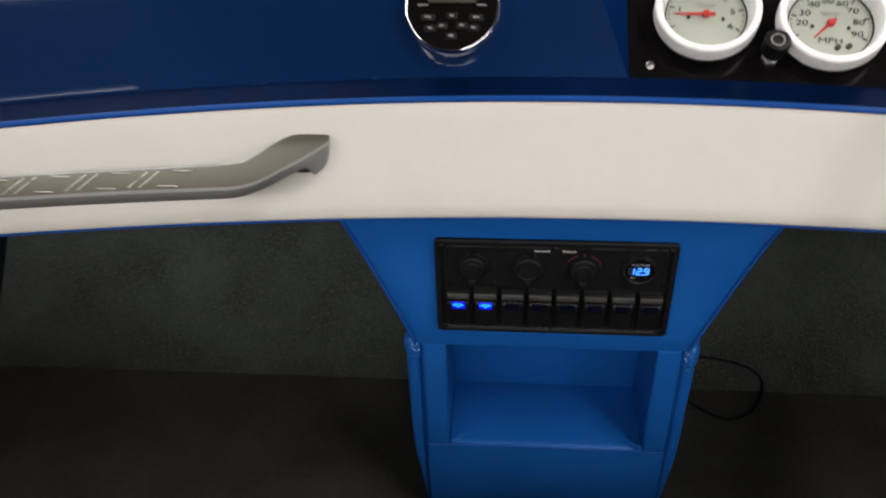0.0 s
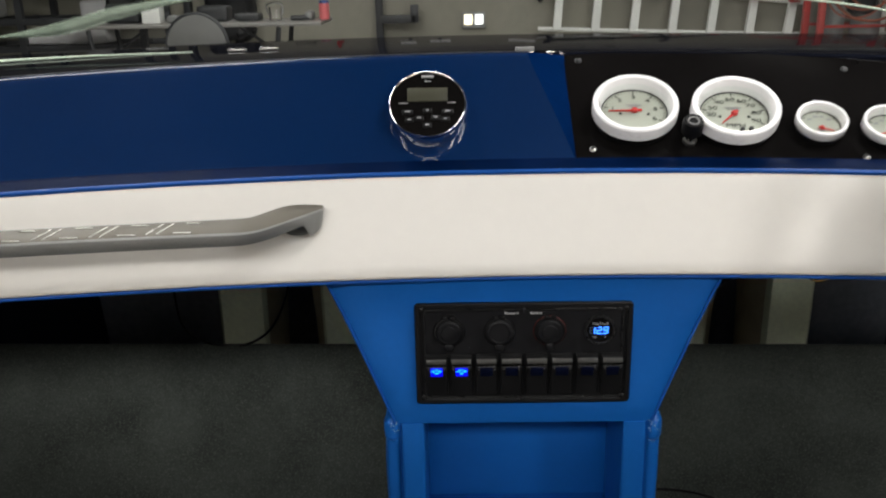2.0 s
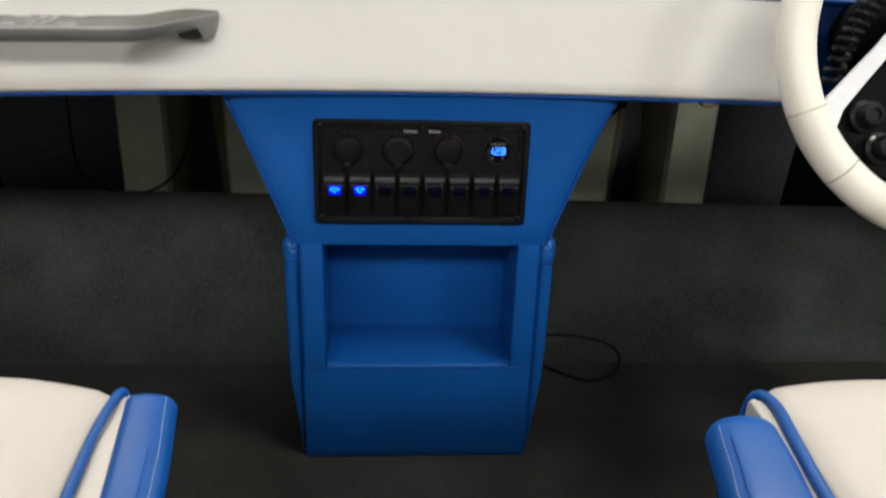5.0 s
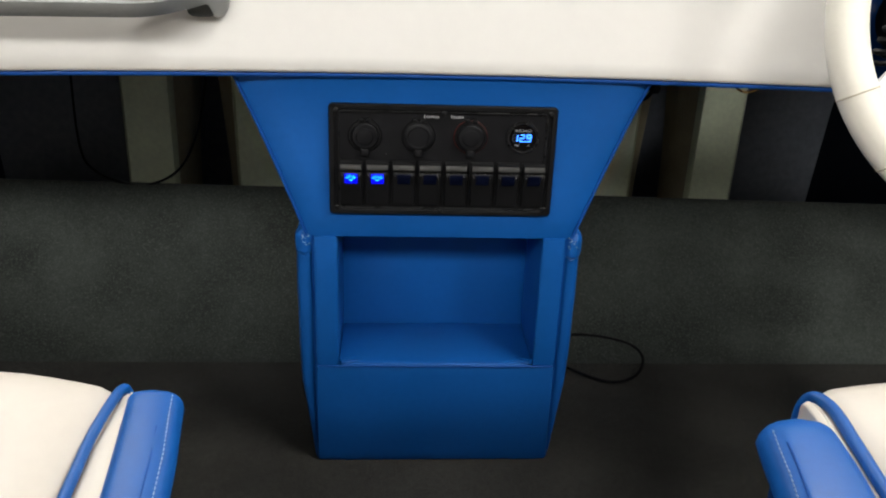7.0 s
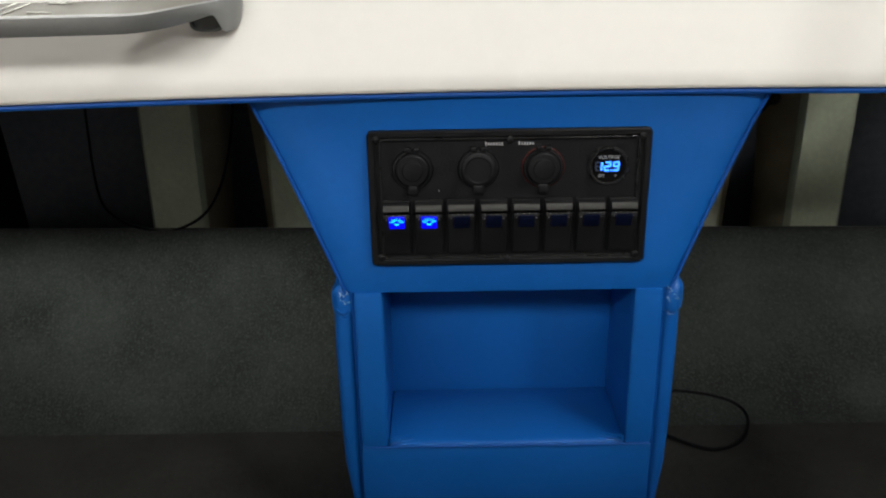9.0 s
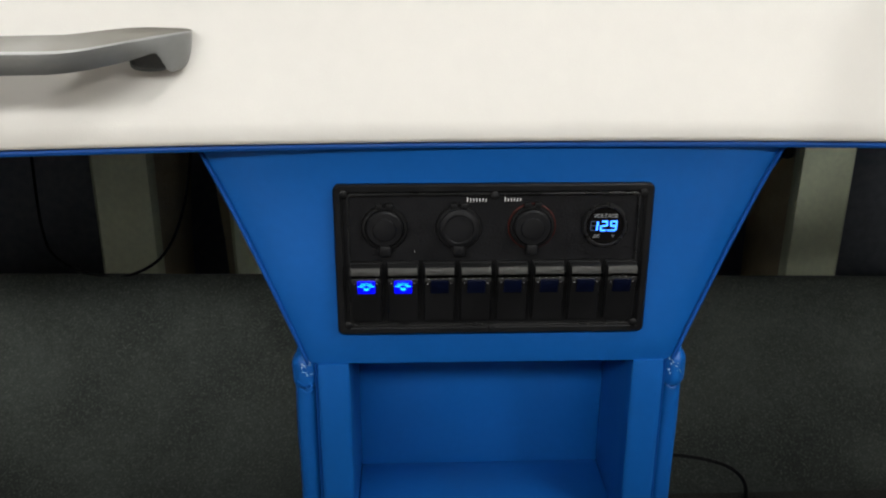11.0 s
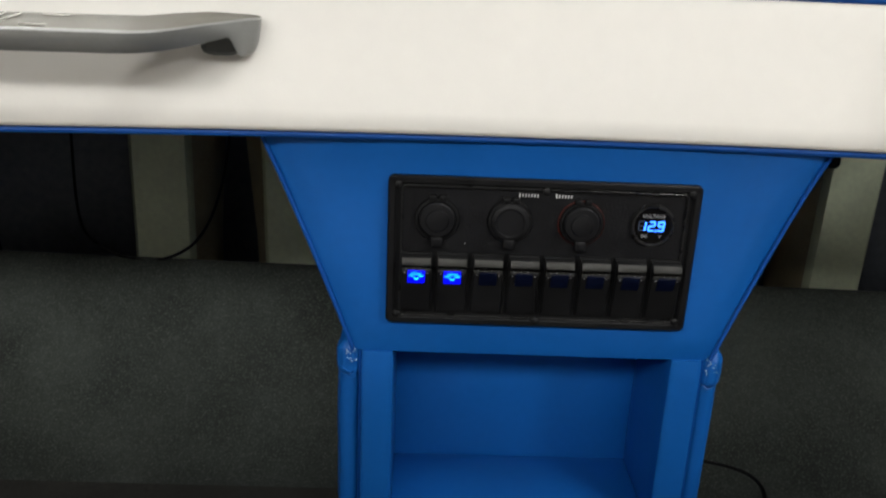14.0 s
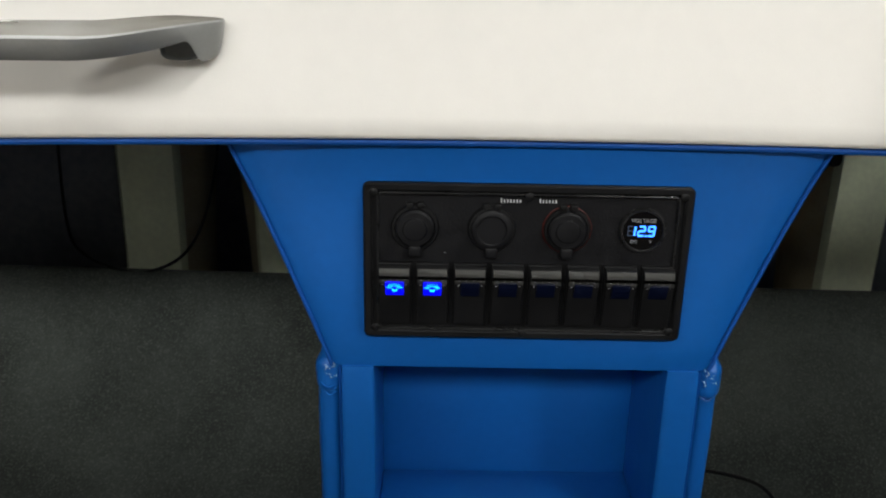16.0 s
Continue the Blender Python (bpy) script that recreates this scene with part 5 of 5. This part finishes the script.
# ---------------------------------------------------------------- things along the garage's far wall
def work_table():
    t = thing("work_table", "long dark folding work table against the garage wall", "table", (-1.78, 4.85, FLOOR_Z))
    part("tabletop", cbox(-1.81, 4.85, 0.535, 1.80, 0.55, 0.022, 0.006), BENCH_TOP, t, "grey laminate top")
    for x in (-2.38, -1.18):
        for y in (4.62, 5.08):
            part("leg", tube([(x, y, 0.519), (x + (0.12 if x < -1.78 else -0.12), y, FLOOR_Z)], 0.016, 8), DARK_STEEL, t)
        part("brace", tube([(x, 4.85, 0.30), (x + (0.3 if x < -1.78 else -0.3), 4.85, 0.514)], 0.010, 8), DARK_STEEL, t)


work_table()
can = thing("drink_can", "pink and navy drink can on the work table", "can", (-0.916, 4.8, 0.546))
part("body", lathe([(0, 0.546), (0.026, 0.546), (0.033, 0.554), (0.033, 0.649)], 24, Matrix.Translation((-0.916, 4.8, 0))), PINK_CAN, can)
part("lid", lathe([(0.033, 0.6492), (0.0325, 0.658), (0.026, 0.668), (0.024, 0.666), (0, 0.665)], 24, Matrix.Translation((-0.916, 4.8, 0))), NAVY_CAN, can, "navy top band")
solo("carton", cbox(-2.02, 4.8, 0.602, 0.115, 0.10, 0.112, 0.003), CARD, "small white carton on the work table", "carton")
mug = bmesh.new()
lathe([(0, 0.547), (0.035, 0.547), (0.04, 0.554), (0.042, 0.634), (0.039, 0.634), (0.036, 0.556), (0, 0.554)], 20, Matrix.Translation((-1.23, 4.8, 0)), mug)
glassware = thing("glass_jar", "clear glass jar with a wire bail on the work table", "jar", (-1.23, 4.8, 0.546))
part("body", mug, clear("jar_glass"), glassware)
part("bail", tube(smooth_path([(-1.275, 4.79, 0.584), (-1.28, 4.78, 0.644), (-1.23, 4.775, 0.659), (-1.18, 4.78, 0.644), (-1.185, 4.79, 0.584)], 5), 0.006, 6), CHROME, glassware)
for x, w, h, nm, mt, lb in ((-1.41, 0.16, 0.05, "tool_tray", DARK_STEEL, "low dark tool tray on the work table"), (-1.07, 0.13, 0.03, "tape_roll", DARK_STEEL, "small dark roll lying on the work table"),
                            (-1.63, 0.20, 0.10, "tool_case", DARK_STEEL, "dark tool case on the work table"), (-1.015, 0.05, 0.055, "small_jar", GREY_PLASTIC, "small grey jar on the work table"),
                            (-1.89, 0.07, 0.045, "small_tin", GREY_PLASTIC, "small shiny tin on the work table"), (-2.21, 0.22, 0.12, "tool_bag", DARK_STEEL, "black tool bag on the work table")):
    solo(nm, pillow(x - w / 2, x + w / 2, 4.76, 4.90, 0.547, 0.547 + h, min(0.02, h / 3), cuts=6, wave=0.004), mt, lb, nm.replace("_", " "))

# round-backed chair, dark stand and bags in front of the wall
ch = thing("round_back_chair", "grey round-backed chair standing behind the bow", "chair", (-1.578, 4.2, FLOOR_Z))
part("backrest", lathe([(0, 0.03), (0.14, 0.028), (0.172, 0.012), (0.178, -0.01), (0.16, -0.03), (0, -0.035)], 40, Matrix.Translation((-1.578, 4.2, 0.447)) @ FR), GREY_FABRIC, ch, "round grey fabric back")
part("backrest_rim", tube([(-1.578 + 0.178 * math.cos(a), 4.2, 0.447 + 0.178 * math.sin(a)) for a in span(0, 2 * math.pi, 41)[:-1]], 0.012, 8, closed=True), DARK_STEEL, ch)
part("seat", pillow(-1.783, -1.373, 4.22, 4.62, 0.06, 0.12, 0.03), GREY_FABRIC, ch)
for x, y in ((-1.733, 4.25), (-1.423, 4.25), (-1.733, 4.58), (-1.423, 4.58)):
    part("leg", tube([(x, y, 0.07), (x, y, FLOOR_Z)], 0.014, 8), DARK_STEEL, ch)


def shelf_unit():
    t = thing("shelving_unit", "dark steel shelving unit with bins against the wall", "shelving", (-3.0, 5.5, FLOOR_Z))
    for x in (-3.95, -3.10, -2.25):
        for y in (5.25, 5.8):
            part("upright", cbox(x, y, 0.6, 0.045, 0.045, 2 * (0.6 - FLOOR_Z)), DARK_STEEL, t)
    for z in (0.05, 0.36, 0.545, 0.745, 1.15, 1.5):
        for y in (5.25, 5.79):
            part("rail", cbox(-3.10, y, z, 1.75, 0.03, 0.045, 0.004), DARK_STEEL, t)
        for x in span(-3.8, -2.4, 6):
            part("cross_slat", cbox(x, 5.52, z + 0.012, 0.06, 0.52, 0.018), DARK_STEEL, t)


shelf_unit()
for x, z, w, h, mt, lb in ((-3.55, 0.569, 0.40, 0.13, PALE_BIN, "grey plastic storage bin on the steel shelf"), (-2.56, 0.569, 0.28, 0.11, PALE_BIN, "pale grey storage bin on the steel shelf"),
                           (-2.85, 0.384, 0.62, 0.11, PALE_BIN, "grey plastic storage bin on the steel shelf")):
    solo("storage_bin", pillow(x - w / 2, x + w / 2, 5.30, 5.60, z, z + h, 0.02, cuts=6), mt, lb, "storage bin")
t = thing("hanging_jacket", "black work jacket hanging on the garage wall", "jacket", (-1.77, 5.75, 0.35))
part("cloth", pillow(-1.93, -1.61, 5.72, 5.93, 0.35, 1.0, 0.06, (0.02, 0.02, 0.0), 11, 0.05), BLACK_RUBBER, t)
part("hook", tube([(-1.77, 5.92, 1.03), (-1.77, 5.99, 1.04)], 0.006, 6), STEEL, t)
solo("wall_stud", cbox(-2.13, 5.95, 0.9, 0.05, 0.08, 2 * (0.9 - FLOOR_Z), 0.004), DARK_STEEL, "dark steel stud standing against the garage wall", "post")
for x, z0, z1 in ((-0.43, 0.64, 0.78), (-0.20, 0.68, 0.78)):
    t = thing("hanging_tool", "dark hand tool hanging on the garage wall", "hand tool", (x, 5.97, z0), "hanging tools")
    part("shaft", tube([(x, 5.97, z0), (x, 5.97, z1)], lambda k: 0.016 - 0.006 * k, 8), DARK_STEEL, t)
    part("peg", tube([(x, 5.96, z1), (x, 6.0, z1 + 0.005)], 0.005, 6), STEEL, t)

# post with a dark bracket on the wall, red tool, twin lamp
post = thing("wall_post", "dark steel post with a bracket on the garage wall", "post", (-0.66, 5.93, FLOOR_Z))
part("pole", cbox(-0.66, 5.93, 0.9, 0.055, 0.05, 2 * (0.9 - FLOOR_Z), 0.004), DARK_STEEL, post)
part("bracket", cbox(-0.51, 5.90, 0.482, 0.27, 0.08, 0.06, 0.006), DARK_STEEL, post)
part("bracket_end", cbox(-0.39, 5.90, 0.52, 0.06, 0.08, 0.13, 0.006), DARK_STEEL, post)
solo("red_hand_tool", tube(smooth_path([(-0.985, 5.96, 0.95), (-0.985, 5.95, 0.80), (-0.972, 5.95, 0.66)], 5), lambda k: 0.010 + 0.018 * k, 8), RED_PAINT, "red-handled hand tool hanging on the wall", "hand tool")
lampbox = thing("wall_lamp", "small twin-faced lit lamp on the garage wall", "lamp", (0.07, 5.98, 0.46))
part("body", cbox(0.062, 5.985, 0.46, 0.18, 0.03, 0.12, 0.004), GREY_PLASTIC, lampbox)
part("lamp_face", cbox(0.020, 5.962, 0.465, 0.062, 0.02, 0.075, 0.008), LAMP_WARM, lampbox, "warm lit face")
part("lamp_face", cbox(0.104, 5.962, 0.465, 0.062, 0.02, 0.075, 0.008), LAMP_WHITE, lampbox, "white lit face")

# white ladder hung along the wall
lad = thing("ladder", "white aluminium ladder hung lengthways along the garage wall", "ladder", (1.55, 5.9, 0.3))
zt = lambda x: 0.715 - 0.105 * max(0, x - 0.95) if x < 2.0 else 0.605 - 0.10 * (x - 2.0)
zb = lambda x: 0.385 - 0.040 * (x - 0.70)
part("rail", tube([(x, 5.90, zt(x) - 0.0) for x in span(0.55, 2.60, 20)], 0.020, 6), WHITE_PAINT, lad, "white side rail")
part("rail", tube([(x, 5.88, zb(x)) for x in span(0.55, 2.60, 20)], 0.016, 6), WHITE_PAINT, lad, "white side rail")
for i in range(7):
    x = 0.690 + 0.2905 * i
    part("rung", prism([(x - 0.030, zb(x)), (x + 0.030, zb(x)), (x + 0.050, zt(x)), (x - 0.004, zt(x))], 5.84, 5.885), WHITE_PAINT, lad)
    if i > 1:
        part("rung_end", cbox(x + 0.024, 5.83, zt(x) + 0.006, 0.075, 0.06, 0.028, 0.004), RED_PAINT, lad, "red plastic rung end")
for x in (0.62, 1.50):
    h = thing("wall_hook", "black wall hook holding the ladder", "hook", (x, 5.9, 0.6), "ladder hooks")
    part("arm", tube(smooth_path([(x - 0.06, 5.90, 0.60), (x, 5.80, 0.70), (x + 0.02, 5.80, 0.85), (x + 0.02, 5.97, 0.95)], 6), 0.02, 8), DARK_STEEL, h)
solo("bundled_strap", tube(smooth_path([(0.60, 5.80, 0.86), (1.2, 5.78, 0.80), (1.55, 5.78, 0.745), (1.85, 5.80, 0.665), (2.05, 5.84, 0.62)], 8), lambda k: 0.045 * (1 - 0.7 * k), 8), BLACK_RUBBER, "bundle of black straps hanging over the ladder", "strap bundle")
# red rack with hoses and a grey cylinder
rack = thing("red_rack", "red steel rack holding hoses and a grey cylinder", "rack", (2.75, 5.55, FLOOR_Z))
for x in (2.50, 3.02):
    for y in (5.42, 5.70):
        part("upright", cbox(x, y, 0.45, 0.045, 0.045, 2 * (0.45 - FLOOR_Z), 0.004), RED_PAINT, rack)
for z in (0.06, 0.40, 0.90):
    part("cross_bar", cbox(2.76, 5.42, z, 0.56, 0.02, 0.02), RED_PAINT, rack)
    part("cross_bar", cbox(2.76, 5.70, z, 0.56, 0.02, 0.02), RED_PAINT, rack)
for x, r in ((2.66, 0.065), (2.88, 0.10)):
    solo("gas_cylinder", lathe([(0, FLOOR_Z + 0.001), (r, FLOOR_Z + 0.001), (r, 0.72), (r * 0.8, 0.80), (r * 0.3, 0.84), (r * 0.3, 0.90), (0, 0.90)], 24, Matrix.Translation((x, 5.57, 0))), GREY_PLASTIC, "grey gas cylinder standing in the red rack", "cylinder", "gas cylinders")
for i, (cx, r, z) in enumerate(((2.70, 0.20, 0.62), (2.80, 0.16, 0.66), (2.74, 0.23, 0.70))):
    pts = [(cx + r * math.cos(a), 5.34 - 0.012 * i, z + r * 0.8 * math.sin(a)) for a in span(0, 2 * math.pi, 33)[:-1]]
    part("hose", tube(pts, 0.007, 6, closed=True), ORANGE_HOSE, rack, "coil of rust-orange hose")
part("arm", grid([[(2.02 + 0.50 * k, 5.40, 0.735 + 0.030 * k + dz * (0.15 + 0.85 * k)) for dz in (-0.045, 0.045)] + [(2.02 + 0.50 * k, 5.44, 0.735 + 0.030 * k + dz * (0.15 + 0.85 * k)) for dz in (0.045, -0.045)] for k in (0.0, 0.5, 1.0)], close=True, cap=True), RED_PAINT, rack, "tapered red steel arm")
part("hose", tube(smooth_path([(2.50, 5.36, 0.66), (2.56, 5.33, 0.56), (2.66, 5.32, 0.47), (2.80, 5.32, 0.44), (2.93, 5.33, 0.47), (3.02, 5.36, 0.58), (3.00, 5.36, 0.75)], 6), 0.010, 6), ORANGE_HOSE, rack, "rust-orange hose")
part("hose", tube(smooth_path([(3.02, 5.38, 0.95), (2.99, 5.36, 0.80), (3.03, 5.35, 0.66), (2.99, 5.35, 0.52), (2.95, 5.36, 0.40)], 6), 0.014, 6), RED_PAINT, rack, "red hose")
pump = thing("air_pump", "dark air pump with bright fittings hanging in the red rack", "pump", (2.80, 5.45, 0.50))
part("body", pillow(2.72, 2.90, 5.44, 5.56, 0.48, 0.66, 0.04, cuts=6, wave=0.01), DARK_STEEL, pump)
part("head", lathe([(0, 0.0), (0.06, 0.0), (0.07, 0.03), (0.05, 0.09), (0, 0.10)], 16, Matrix.Translation((2.80, 5.46, 0.70))), GREY_PLASTIC, pump)
for fx, fz in ((2.73, 0.74), (2.86, 0.78), (2.90, 0.56)):
    part("fitting", lathe([(0, -0.02), (0.016, -0.018), (0.018, 0.015), (0, 0.02)], 10, Matrix.Translation((fx, 5.42, fz))), CHROME, pump, "bright metal fitting")
ws2 = thing("wall_shelf", "white wall shelf beside the red rack", "shelf", (3.75, 5.8, 0.3))
for z in (0.30, 0.62):
    part("board", cbox(3.75, 5.80, z, 1.2, 0.36, 0.025, 0.003), WHITE_PAINT, ws2)
for x in (3.2, 4.3):
    part("bracket", cbox(x, 5.98, 0.46, 0.03, 0.03, 0.45), WHITE_PAINT, ws2)
basket = thing("wire_basket", "black wire basket on the white wall shelf", "basket", (3.45, 5.72, 0.314))
part("base", lathe([(0, 0.314), (0.10, 0.314), (0.12, 0.40), (0.115, 0.40), (0.095, 0.32), (0, 0.32)], 20, Matrix.Translation((3.45, 5.72, 0))), DARK_STEEL, basket)
for i in range(6):
    a = 2 * math.pi * i / 6
    part("wire", tube([(3.45 + 0.11 * math.cos(a), 5.72 + 0.11 * math.sin(a), 0.39), (3.45 + 0.04 * math.cos(a + 0.5), 5.72 + 0.04 * math.sin(a + 0.5), 0.58)], 0.006, 6), DARK_STEEL, basket)

# small things along the wall and on the shelves
solo("shop_fan", lathe([(0, -0.05), (0.07, -0.05), (0.10, -0.02), (0.105, 0.03), (0.08, 0.06), (0, 0.065)], 24, pose(-2.42, 5.36, 0.66, 80, 0, 20)), BLACK_RUBBER, "round black shop fan on the steel shelf", "fan")
pts = [(-1.245 + 0.075 * math.cos(a), 5.95, 0.70 + 0.045 * math.sin(a) + 0.01 * math.sin(3 * a)) for a in span(0, 2 * math.pi, 25)[:-1]]
solo("cord_loop", tube(pts, 0.008, 6, closed=True), BLACK_RUBBER, "loop of black cord hanging on the wall", "cord")
for x, z, w, h in ((-0.20, 0.80, 0.16, 0.10), (0.45, 0.83, 0.22, 0.09), (-0.45, 0.84, 0.12, 0.10)):
    t = thing("paper_notice", "white paper notice pinned on the garage wall", "notice", (x, 5.996, z), "paper notices")
    part("sheet", cbox(x, 5.996, z, w, 0.004, h), CARD, t)
    part("text_bar", cbox(x, 5.9925, z + h * 0.2, w * 0.7, 0.002, h * 0.12), DIM_PRINT, t)
solo("dust_bin", lathe([(0, FLOOR_Z + 0.001), (0.18, FLOOR_Z + 0.001), (0.22, 0.30), (0.20, 0.30), (0.17, FLOOR_Z + 0.02), (0, FLOOR_Z + 0.02)], 28, Matrix.Translation((-0.25, 5.62, 0))), DARK_STEEL, "dark dust bin standing by the wall post", "bin")
